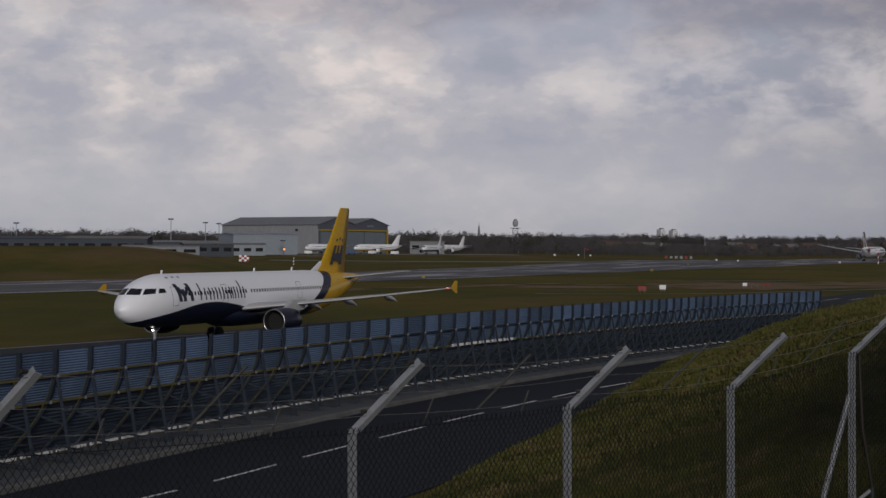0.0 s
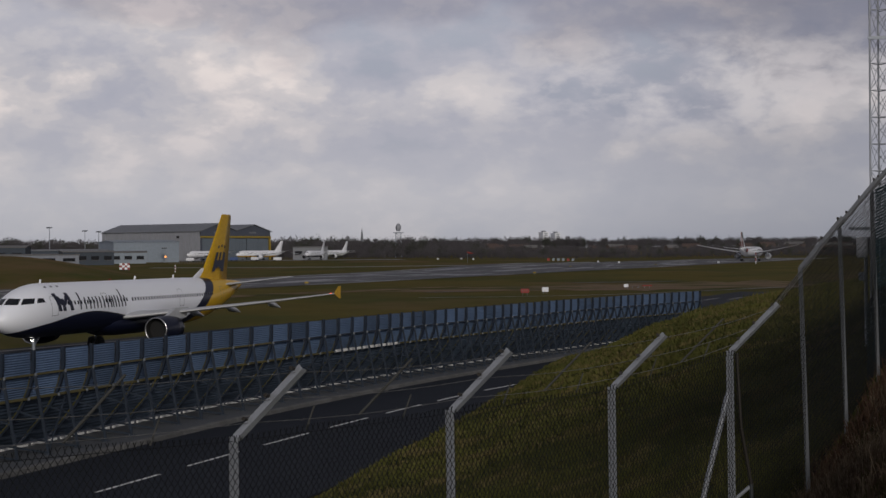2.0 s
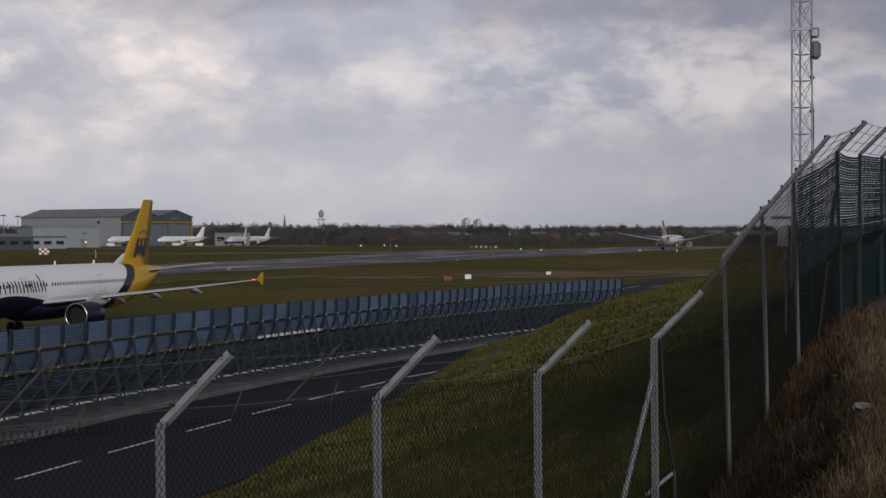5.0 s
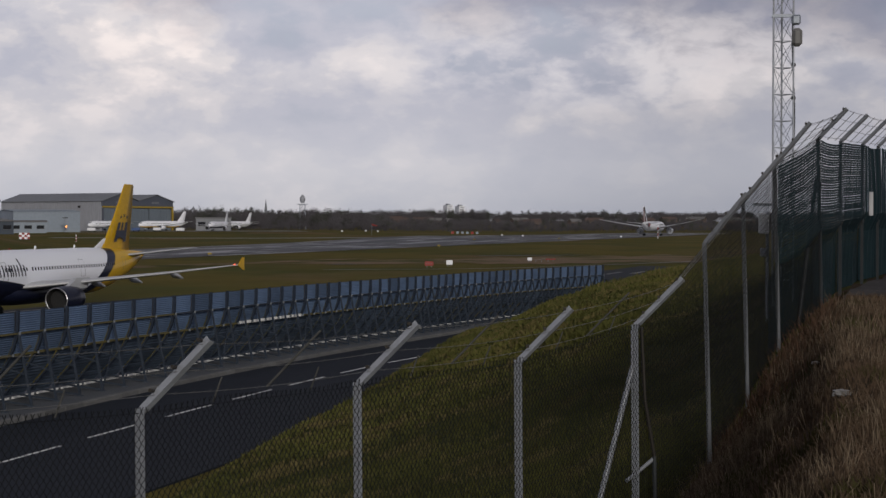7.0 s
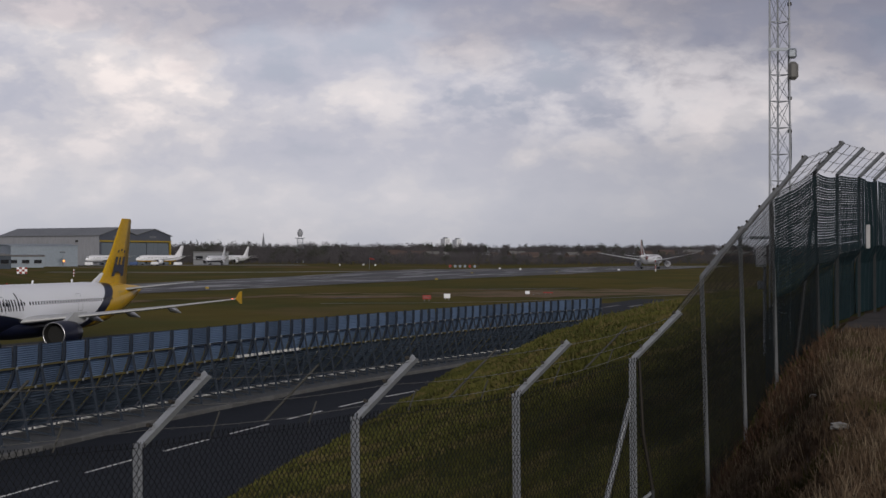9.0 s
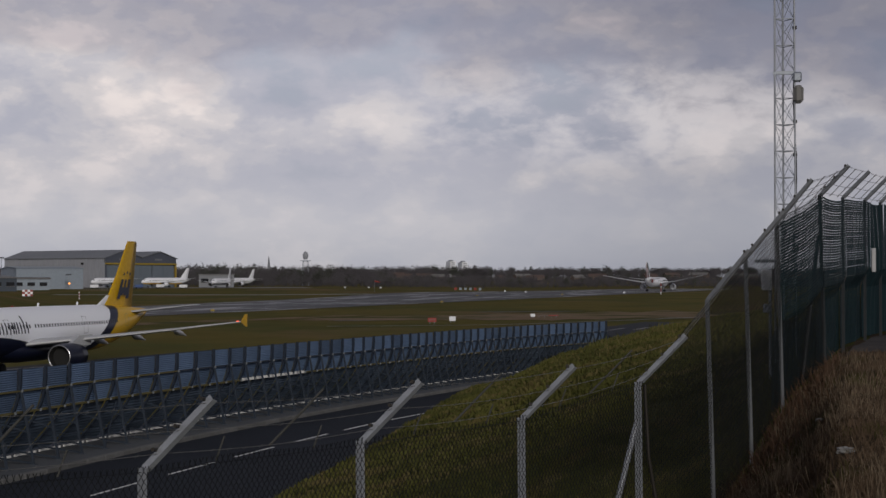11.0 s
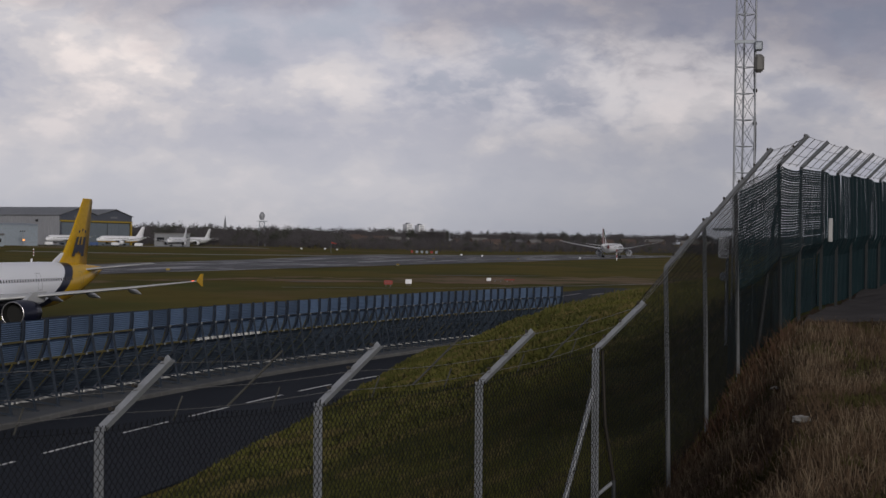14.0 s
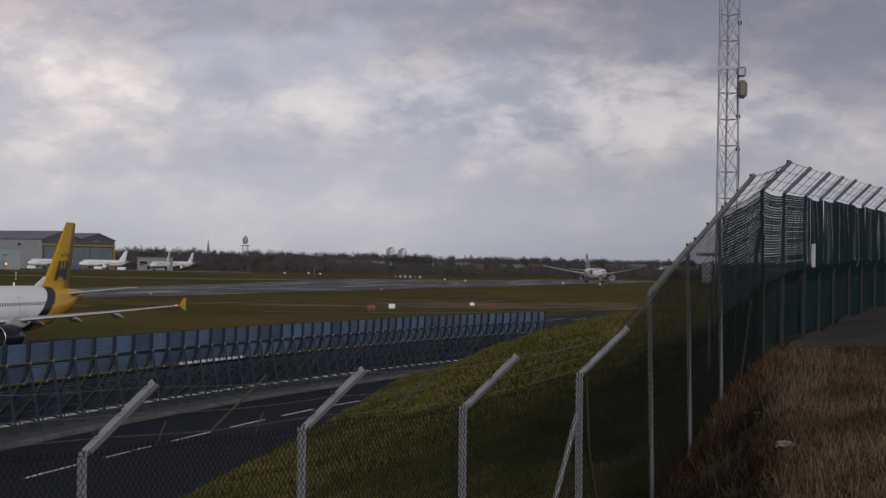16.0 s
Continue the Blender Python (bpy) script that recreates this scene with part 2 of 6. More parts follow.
# ---- building blocks ----
class Solid:
    """Gathers faces for one mesh."""

    def __init__(self):
        self.v, self.f, self.smooth = [], [], []

    def add(self, verts, faces, smooth=False):
        n = len(self.v)
        self.v.extend(tuple(p) for p in verts)
        self.f.extend(tuple(i + n for i in q) for q in faces)
        self.smooth.extend([smooth] * len(faces))
        return self

    def box(self, centre, size, turn=None, bevel=0.0):
        hx, hy, hz = (s / 2 for s in size)
        b = min(bevel, hx * 0.9, hy * 0.9, hz * 0.9)
        m = turn or Matrix.Identity(3)
        c = Vector(centre)
        if b <= 0:
            p = [Vector((x, y, z)) for z in (-hz, hz) for x, y in ((-hx, -hy), (hx, -hy), (hx, hy), (-hx, hy))]
            f = [(3, 2, 1, 0), (4, 5, 6, 7), (0, 1, 5, 4), (1, 2, 6, 5), (2, 3, 7, 6), (3, 0, 4, 7)]
        else:
            ring = lambda x, y, z: [Vector(q) for q in ((-x + b, -y, z), (x - b, -y, z), (x, -y + b, z), (x, y - b, z), (x - b, y, z), (-x + b, y, z), (-x, y - b, z), (-x, -y + b, z))]
            inner = lambda z: [Vector(q) for q in ((-hx + b, -hy + b, z), (hx - b, -hy + b, z), (hx - b, -hy + b, z), (hx - b, hy - b, z), (hx - b, hy - b, z), (-hx + b, hy - b, z), (-hx + b, hy - b, z), (-hx + b, -hy + b, z))]
            p = inner(-hz) + ring(hx, hy, -hz + b) + ring(hx, hy, hz - b) + inner(hz)
            f = [tuple(range(7, -1, -1)), tuple(range(24, 32))]
            for k in range(3):
                f += [(8 * k + i, 8 * k + (i + 1) % 8, 8 * k + 8 + (i + 1) % 8, 8 * k + 8 + i) for i in range(8)]
        return self.add([c + m @ q for q in p], f)

    def loft(self, rings, caps=True, smooth=True):
        n = len(rings[0])
        verts = [p for r in rings for p in r]
        faces = []
        for k in range(len(rings) - 1):
            faces += [(k * n + i, k * n + (i + 1) % n, (k + 1) * n + (i + 1) % n, (k + 1) * n + i) for i in range(n)]
        self.add(verts, faces, smooth)
        if caps:
            self.add(rings[0], [tuple(range(n - 1, -1, -1))])
            self.add(rings[-1], [tuple(range(n))])
        return self

    def rod(self, a, b, r0, r1=None, n=8, caps=True):
        a, b = Vector(a), Vector(b)
        r1 = r0 if r1 is None else r1
        q = (b - a).to_track_quat("Z", "Y")
        ring = lambda c, r: [c + q @ Vector((r * math.cos(2 * math.pi * i / n), r * math.sin(2 * math.pi * i / n), 0)) for i in range(n)]
        return self.loft([ring(a, r0), ring(b, r1)], caps, n > 5)

    def beam(self, a, b, w, d, up=(0, 0, 1)):
        a, b = Vector(a), Vector(b)
        z = (b - a).normalized()
        x = Vector(up).cross(z)
        if x.length < 1e-4:
            x = Vector((1, 0, 0))
        x.normalize()
        y = z.cross(x)
        m = Matrix((x, y, z)).transposed()
        return self.box((a + b) / 2, (w, d, (b - a).length), m)

    def sheet(self, pts, thick=0.0):
        """A flat polygon, given anticlockwise from above, with a thickness downwards."""
        n = len(pts)
        top = [Vector(p) for p in pts]
        if thick <= 0:
            return self.add(top, [tuple(range(n))])
        low = [p - Vector((0, 0, thick)) for p in top]
        faces = [tuple(range(n)), tuple(range(2 * n - 1, n - 1, -1))]
        faces += [((i + 1) % n, i, n + i, n + (i + 1) % n) for i in range(n)]
        return self.add(top + low, faces)

    def mesh(self, name):
        me = bpy.data.meshes.new(name)
        me.from_pydata(self.v, [], self.f)
        me.polygons.foreach_set("use_smooth", self.smooth)
        me.update()
        return me


def part(name, solid, mat, parent, label="", at=None):
    """One mesh object under a thing or a part."""
    data = solid if isinstance(solid, bpy.types.Mesh) else solid.mesh(name)
    ob = new(name, data)
    if mat is not None and not data.materials:
        data.materials.append(mat)
    ob.parent = parent
    if at is not None:
        ob.matrix_basis = at
    return tagged(ob, label)


def thing(name, label, category, group="", kind="", solid=None, mat=None, at=None):
    data = None
    if solid is not None:
        data = solid if isinstance(solid, bpy.types.Mesh) else solid.mesh(name)
        if mat is not None and not data.materials:
            data.materials.append(mat)
    ob = new(name, data)
    if at is not None:
        ob.matrix_basis = at
    return tagged(ob, label, category, group, kind)


def smoothstep(a, b, x):
    t = min(1.0, max(0.0, (x - a) / (b - a)))
    return t * t * (3 - 2 * t)


def polar(az, r, z=0.0):
    a = radians(az)
    return Vector((r * math.sin(a), r * math.cos(a), z))


def along(points, s):
    """The point at the distance s along a polyline, and its direction there."""
    for a, b in zip(points, points[1:]):
        a, b = Vector(a), Vector(b)
        d = (b - a).length
        if s <= d or b == Vector(points[-1]):
            return a + (b - a) * (s / d), (b - a).normalized()
        s -= d


def curve_line(points, step=1.0):
    """A smooth line through the points (Catmull-Rom)."""
    p = [Vector(q) for q in points]
    p = [2 * p[0] - p[1], *p, 2 * p[-1] - p[-2]]
    out = []
    for i in range(1, len(p) - 2):
        n = max(2, int((p[i + 1] - p[i]).length / step))
        for k in range(n):
            t = k / n
            out.append(0.5 * (2 * p[i] + (p[i + 1] - p[i - 1]) * t + (2 * p[i - 1] - 5 * p[i] + 4 * p[i + 1] - p[i + 2]) * t * t
                              + (3 * p[i] - p[i - 1] - 3 * p[i + 1] + p[i + 2]) * t ** 3))
    out.append(p[-2])
    return out


# ---- ground: one sheet, a bank under the camera that falls to the service road, then the flat airfield ----
BANK_AZ = (-40, -12, -6, 0, 4, 6.6, 8, 10.2, 12.2, 14, 16, 24)
BANK_R = (0, 5, 10, 14, 19, 26, 42, 62, 92, 135)
BANK_Z = (
    (6.0, 5.2, 4.2, 3.4, 2.6, 1.6, 0.5, 0.2, 0, 0),
    (6.0, 5.2, 4.2, 3.6, 2.8, 1.9, 0.6, 0.2, 0, 0),
    (6.0, 5.2, 4.2, 3.7, 3.0, 2.3, 1.3, 0.6, 0, 0),
    (6.0, 5.3, 4.3, 3.8, 3.3, 2.9, 2.2, 1.6, 0.3, 0),
    (6.0, 5.4, 4.5, 3.9, 3.6, 3.4, 3.3, 3.0, 2.0, 0.3),
    (6.0, 5.5, 4.7, 4.1, 3.9, 3.9, 4.2, 4.5, 3.75, 1.4),
    (6.0, 5.6, 4.9, 4.3, 4.1, 4.3, 4.6, 4.9, 4.4, 2.2),
    (6.0, 5.6, 5.05, 4.65, 4.5, 4.6, 4.9, 5.3, 5.25, 3.2),
    (6.0, 5.75, 5.45, 5.15, 5.02, 5.25, 5.45, 5.7, 5.8, 4.2),
    (6.0, 5.95, 5.8, 5.68, 5.5, 5.98, 6.2, 6.3, 6.3, 4.8),
    (6.0, 6.05, 6.05, 6.08, 6.15, 6.5, 6.72, 7.0, 6.8, 5.0),
    (6.0, 6.15, 6.25, 6.32, 6.42, 6.6, 6.95, 7.15, 6.9, 5.2),
)
# where the foot of the bank meets the road: bearing and distance
TOE = ((-40, 41), (-12, 42), (-7.1, 46), (-5, 52.5), (-2.8, 61), (-1.2, 67.5), (0, 74.5), (1.6, 87), (3.35, 111), (4.7, 133), (6.6, 178), (9, 215))


def toe_at(az):
    for (a, p), (b, q) in zip(TOE, TOE[1:]):
        if az <= b:
            return p + (q - p) * max(0.0, (az - a) / (b - a))
    return 215.0


def blend_table(az, r):
    def seat(axis, v):
        v = min(max(v, axis[0]), axis[-1])
        for i in range(len(axis) - 1):
            if v <= axis[i + 1]:
                t = (v - axis[i]) / (axis[i + 1] - axis[i])
                return i, t * t * (3 - 2 * t) * 0.5 + t * 0.5
    i, s = seat(BANK_AZ, az)
    j, t = seat(BANK_R, r)
    a = BANK_Z[i][j] * (1 - t) + BANK_Z[i][j + 1] * t
    b = BANK_Z[i + 1][j] * (1 - t) + BANK_Z[i + 1][j + 1] * t
    return a * (1 - s) + b * s


def fence_x(y):
    """Where the fence runs, seen from above."""
    if y < 17.7:
        return 2.8 + (y - 17.7) * 0.74
    return 2.8 + (y - 17.7) * 0.51 if y < 25.7 else 6.88 + (y - 25.7) * 0.42


def ground_z(x, y):
    r, az = math.hypot(x, y), math.degrees(math.atan2(x, y))
    z = blend_table(az, r)
    if az < -45:
        back = smoothstep(-45, -130, az) if az > -130 else 1.0
        z = z * (1 - back) + blend_table(24, r) * back
    if r > 135:
        z *= 1 - smoothstep(135, 215, r)
    if az > -60:
        z = min(z, max(0.0, (toe_at(az) - r) * 0.13))
    # uneven turf on the bank
    if z > 0.05 and r > 2:
        z += min(1, z) * (0.10 * noise.noise((x * 0.35, y * 0.35, 1)) + 0.05 * noise.noise((x * 1.3, y * 1.3, 4)))
    # the taxiway lies a little lower than the road, the land rises beyond the runway
    z -= 0.5 * smoothstep(88, 112, r) * (1 - smoothstep(5, 9, az)) * (1 - smoothstep(170, 260, r))
    if r > 300:
        z += 7.4 * smoothstep(380, 500, r) * (1 - smoothstep(560, 800, r)) * (1 - smoothstep(-15.5, -9.5, az))
        z += 3.2 * smoothstep(680, 1050, r) * (1 - smoothstep(-3, 6, az))
    if r > 1500:
        z += 12 * smoothstep(1500, 3000, r)
    return z - 0.06


def make_ground():
    azs = []
    a = -180.0
    while a < 180:
        azs.append(a)
        a += 0.5 if -24 <= a < 26 else 6.0 if abs(a) > 60 else 2.0
    rs = [0.6]
    while rs[-1] < 4700:
        rs.append(rs[-1] * (1.045 if rs[-1] < 300 else 1.09))
    n = len(azs)
    verts = [(0, 0, ground_z(0.01, 0.01))]
    for r in rs:
        for a in azs:
            p = polar(a, r)
            verts.append((p.x, p.y, ground_z(p.x, p.y)))
    faces, kinds = [(0, 1 + (i + 1) % n, 1 + i) for i in range(n)], [1] * n
    for k in range(len(rs) - 1):
        for i in range(n):
            j = (i + 1) % n
            faces.append((1 + k * n + i, 1 + k * n + j, 1 + (k + 1) * n + j, 1 + (k + 1) * n + i))
            p = polar(azs[i], rs[k])
            # dry growth on the camera's side of the fence, turf on the bank, mown airfield beyond
            ours = (p.x > fence_x(p.y) - 0.1 and 10 < p.y < 75 and azs[i] > 9) or p.length < 8 or p.y < 0
            kinds.append(1 if ours and rs[k] < 75 else 2 if rs[k] < 190 and ground_z(p.x, p.y) > -0.02 else 0)
    ob = Solid()
    ob.v, ob.f, ob.smooth = verts, faces, [True] * len(faces)
    me = ob.mesh("ground")
    for m in (GRASS, DRY, BANK):
        me.materials.append(m)
    me.polygons.foreach_set("material_index", kinds)
    me.flip_normals() if me.polygons[n + 5].normal.z < 0 else None
    return thing("ground", "olive airfield grass and a turfed bank", "ground", kind="structure", solid=me)



def make_path():
    """A gravel path beside the fence along the top of the bank."""
    s = Solid()
    rows_ = []
    for i in range(70):
        y = 23.2 + i * 0.7
        lo = fence_x(y) + 0.25 + 0.5 * smoothstep(26, 23, y) * 4 + 0.15 * noise.noise((y * 0.8, 1, 0))
        hi = fence_x(y) + 7.5 + 0.4 * noise.noise((y * 0.6, 4, 0))
        rows_.append([Vector((lo + (hi - lo) * j / 14, y, 0)) for j in range(15)])
    for a, b in zip(rows_, rows_[1:]):
        for j in range(14):
            s.sheet([Vector((q.x, q.y, ground_z(q.x, q.y) + 0.05 - 0.4 * smoothstep(27.5, 23.5, q.y))) for q in (a[j], a[j + 1], b[j + 1], b[j])])
    return thing("path", "grey gravel path along the top of the bank", "path", kind="structure", solid=s, mat=GRAVEL)


make_ground()
make_path()

# ---- service road, kerb, deflector plinth ----
AXIS = curve_line([(-27, 33, 0), (-19.6, 53.5, 0), (-16, 65.8, 0), (-10.7, 82.2, 0), (-5.3, 96.5, 0), (0.3, 107.6, 0), (5.0, 116.3, 0), (9.8, 126.3, 0), (14.8, 135.6, 0), (20.2, 144.0, 0)], 0.8)
FEET = curve_line([(-23.6, 33, 0), (-20.4, 45, 0), (-17.8, 55.2, 0), (-16.05, 61.6, 0), (-14.25, 67.9, 0), (-11.77, 76.4, 0), (-8.4, 86.5, 0), (-3.4, 99.7, 0), (4.1, 116.4, 0), (8.7, 126.3, 0), (14.4, 137.0, 0), (21.2, 147.8, 0)], 0.8)


def offset_line(line, d):
    """The line moved sideways, to its left by d."""
    out = []
    for i, p in enumerate(line):
        t = (line[min(i + 1, len(line) - 1)] - line[max(i - 1, 0)]).normalized()
        out.append(p + Vector((-t.y, t.x, 0)) * d)
    return out


def ribbon(a, b, z, thick=0.0, name=None):
    s = Solid()
    for i in range(len(a) - 1):
        s.sheet([Vector((*q.xy, z)) for q in (a[i], b[i], b[i + 1], a[i + 1])], 0)
    if thick:
        for line, flip in ((a, True), (b, False)):
            for i in range(len(line) - 1):
                p, q = Vector((*line[i].xy, z)), Vector((*line[i + 1].xy, z))
                d = Vector((0, 0, thick))
                s.add([p, q, q - d, p - d], [(0, 1, 2, 3) if not flip else (3, 2, 1, 0)])
    return s


ROAD_LINE = AXIS + [AXIS[-1] + (AXIS[-1] - AXIS[-8]).normalized() * k for k in (8, 20, 40, 70)]
thing("road", "dark asphalt service road with worn white dashes", "road", kind="structure",
      solid=ribbon(offset_line(ROAD_LINE, 0.6), offset_line(ROAD_LINE, -14.2), 0.0, 0.1), mat=ASPHALT)
thing("plinth", "pale concrete plinth under the blast deflector", "plinth", kind="structure",
      solid=ribbon(offset_line(FEET, 4.2), offset_line(FEET, -1.2), 0.14, 0.25), mat=CONCRETE)


def make_kerbs():
    line = offset_line(FEET, -1.35)
    root = thing("kerb", "weathered concrete kerb along the road", "kerb", kind="structure")
    data = Solid().box((0, 0, 0), (0.28, 1.78, 0.34), bevel=0.03).mesh("kerb_stone")
    data.materials.append(KERB)
    total = sum((b - a).length for a, b in zip(line, line[1:]))
    for k in range(int(total / 1.8)):
        p, t = along(line, 1.8 * k + 0.9)
        part("kerb_stone", data, None, root, at=Matrix.Translation((p.x, p.y, 0.03)) @ Matrix.Rotation(math.atan2(t.y, t.x) - math.pi / 2, 4, "Z"))


DASH = 4.45


def make_dashes():
    line = offset_line(AXIS, -7.25)
    total = sum((b - a).length for a, b in zip(line, line[1:]))
    root = thing("centre_line", "worn white dashed centre line painted on the road", "road marking", kind="structure")
    k = 0
    while 6.8 * k + 5 < total:
        p, t = along(line, 6.8 * k + DASH)
        q, _ = along(line, 6.8 * k + DASH + 4.5)
        n = Vector((-t.y, t.x, 0)) * 0.07
        up = Vector((0, 0, 0.006))
        part("dash", Solid().sheet([p - n + up, q - n + up, q + n + up, p + n + up][::1], 0.003), PAINT, root)
        k += 1


# ---- blast deflector: curved rows of corrugated sheet on raking struts ----
SECTION = ((3.98, 0.68), (3.5, 0.68), (3.11, 0.71), (2.65, 0.82), (2.19, 1.01), (1.7, 1.30), (1.2, 1.70), (0.8, 2.08), (0.22, 2.60))


def lip(z):
    """How far the sheet stands back from the strut feet at the height z."""
    for (za, a), (zb, b) in zip(SECTION, SECTION[1:]):
        if z >= zb:
            return a + (b - a) * min(1.0, max(0.0, (za - z) / (za - zb)))
    return SECTION[-1][1]


def bay_at(y):
    """The bays get closer together towards the far end."""
    return 2.22 - 0.63 * smoothstep(80, 101, y) - 0.2 * smoothstep(100, 120, y)


def make_deflector():
    root = thing("blast_deflector", "long blue-grey corrugated steel blast deflector with raking struts", "blast deflector")
    line = FEET
    total = sum((b - a).length for a, b in zip(line, line[1:]))
    first = sum((b - a).length for a, b in zip(line, line[1:]) if b.y < 55.2) % 2.22
    stations, s = [], first
    while s < total:
        p, t = along(line, s)
        stations.append((p, Vector((-t.y, t.x, 0)), t))
        s += bay_at(p.y)
    n = len(stations) - 1
    rows = ((3.98, 3.15, 9), (3.07, 2.24, 9), (2.14, 0.24, 13))
    for k in range(n):
        (p, u, t), (q, w, _) = stations[k], stations[k + 1]
        for row, (hi, lo, waves) in enumerate(rows):
            s = Solid()
            steps = waves * 2
            left, right = [], []
            lean, dent = random.uniform(-0.03, 0.03), random.uniform(-0.02, 0.02)
            inset = 0.03 + random.uniform(0, 0.015)
            p2, q2 = p + (q - p) * inset, q + (p - q) * inset
            for i in range(steps + 1):
                z = hi + (lo - hi) * i / steps
                d = lip(z) + (0.04 if i % 2 else 0.0) + lean * (i / steps - 0.5)
                left.append(p2 + u * (d + dent) + Vector((0, 0, z)))
                right.append(q2 + w * (d - dent) + Vector((0, 0, z)))
            m = len(left)
            s.add(left + right, [(i, i + 1, m + i + 1, m + i) for i in range(m - 1)])
            back = [a + u * 0.012 for a in left] + [a + w * 0.012 for a in right]
            s.add(back, [(m + i, m + i + 1, i + 1, i) for i in range(m - 1)])
            # the lowest row takes a darker sheet colour
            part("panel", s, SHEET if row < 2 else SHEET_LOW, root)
        for z, mat, wide in ((3.11, RAIL if p.y < 84 else STRUT, 0.07), (2.19, RAIL, 0.085)):
            d = lip(z) - 0.10
            rail = Solid().beam(p + u * d + Vector((0, 0, z)), q + w * d + Vector((0, 0, z)), 0.05, wide)
            part("rail", rail, mat, root)
        part("brace_rail", Solid().beam(p + Vector((0, 0, 1.02)) + u * 0.28, q + Vector((0, 0, 1.02)) + w * 0.28, 0.03, 0.035), STRUT, root)
    for k, (p, u, t) in enumerate(stations):
        rib = Solid()
        ring = []
        for i in range(16):
            z = 4.03 - 0.245 * i
            c = p + u * (lip(max(z, 0.3)) - 0.07) + Vector((0, 0, z))
            w = 0.07 if z > 2.3 else 0.05
            ring.append([c - t * w - u * 0.06, c + t * w - u * 0.06, c + t * w + u * 0.05, c - t * w + u * 0.05])
        rib.loft(ring, True, False)
        part("rib", rib, RIB, root)
        for z in (3.11, 2.19):
            part("node_plate", Solid().box(p + u * (lip(z) - 0.19) + Vector((0, 0, z)), (0.10, 0.10, 0.13), bevel=0.02), PALE_STEEL, root)
        foot = p + Vector((0, 0, 0.16))
        part("strut", Solid().beam(foot, p + u * (lip(3.11) - 0.14) + Vector((0, 0, 3.11)), 0.085, 0.09, u), STRUT, root)
        rake = Solid()
        rake.beam(foot + Vector((0, 0, 0.04)), p + u * (lip(0.7) - 0.1) + Vector((0, 0, 0.42)), 0.06, 0.07, u)
        rake.beam(p + u * 0.31 + Vector((0, 0, 1.45)), p + u * (lip(1.5) - 0.08) + Vector((0, 0, 1.75)), 0.05, 0.06, u)
        rake.beam(p + u * 0.22 + Vector((0, 0, 1.0)), p + u * (lip(0.95) - 0.08) + Vector((0, 0, 1.0)), 0.05, 0.06, u)
        part("rake", rake, STRUT, root)
        part("foot_plate", Solid().box(foot + Vector((0, 0, -0.005)), (0.28, 0.28, 0.03)), STRUT, root)
        # some bays carry a diagonal tie between the struts
        if k % 6 == 2 and k < n:
            q = stations[k + 1][0]
            part("tie", Solid().beam(foot + Vector((0, 0, 0.1)), q + u * 0.55 + Vector((0, 0, 2.1)), 0.045, 0.05, u), STRUT, root)
    # a row of white plates on the lower rail
    for k in range(n):
        p, q = stations[k][0], stations[k + 1][0]
        if -6.6 < (p.x + q.x) / 2 < -3.2:
            u = stations[k][1]
            d = lip(2.19) - 0.16
            a, b = p + (q - p) * 0.08 + u * d, q + (p - q) * 0.08 + u * d
            part("white_plate", Solid().beam(a + Vector((0, 0, 2.22)), b + Vector((0, 0, 2.22)), 0.02, 0.15), PAINT, root, "white plate on the rail")
    # white strips added in place of daylight showing under the lowest sheet
    for k in range(n):
        (p, u, t), (q, w, _) = stations[k], stations[k + 1]
        a, b = p + (q - p) * 0.06 + u * 2.12, q + (p - q) * 0.06 + w * 2.12
        up = Vector((0, 0, 0.21))
        part("kick_board", Solid().beam(a + up, b + up, 0.03, 0.095), PAINT, root, "white strip standing in for daylight under the sheet")


make_kerbs()
make_dashes()
make_deflector()

# ---- chain-link fence: level along the bank, then up it, then away along the top ----
FENCE = [Vector(p) for p in (
    (-7.6, 3.7, 6.32), (-5.6, 6.4, 6.32), (-3.46, 9.29, 6.40), (-1.56, 11.86, 6.30), (-0.07, 13.87, 6.29), (1.42, 15.88, 6.31), (2.80, 17.68, 6.53))]
CLIMB = [polar(11.28, 20.2, 7.37), polar(12.53, 22.2, 7.90), polar(13.55, 24.2, 8.43), polar(14.93, 26.6, 8.90)]
# along the top: bearing and height of each elbow
AWAY = [polar(az, 26.6 + 2.37 * (k + 1), z) for k, (az, z) in enumerate((
    (15.66, 8.97), (16.35, 9.03), (16.84, 9.09), (17.30, 9.16), (17.80, 9.19), (18.20, 9.25), (18.62, 9.27), (18.98, 9.3), (19.30, 9.32), (19.6, 9.34), (19.9, 9.36), (20.15, 9.4), (20.4, 9.4), (20.6, 9.4)))]
ARM = Vector((0.478, -0.1, 0.5))
CLIMB_ARM = Vector((0.50, 0.02, 0.585))
CORNER_ARM = Vector((0.435, -0.05, 0.46))
AWAY_ARM = Vector((0.435, -0.05, 0.44))


def angle_bar(s, a, b, leg, thick, face):
    """A steel angle from a to b: two legs, the first turned to face."""
    a, b = Vector(a), Vector(b)
    z = (b - a).normalized()
    x = (Vector(face) - z * Vector(face).dot(z)).normalized()
    y = z.cross(x)
    prof = [(0, 0), (leg, 0), (leg, thick), (thick, thick), (thick, leg), (0, leg)]
    ring = lambda c: [c + x * (u - leg / 2) + y * (v - leg / 2) for u, v in prof]
    s.loft([ring(a), ring(b)], True, False)
    return s


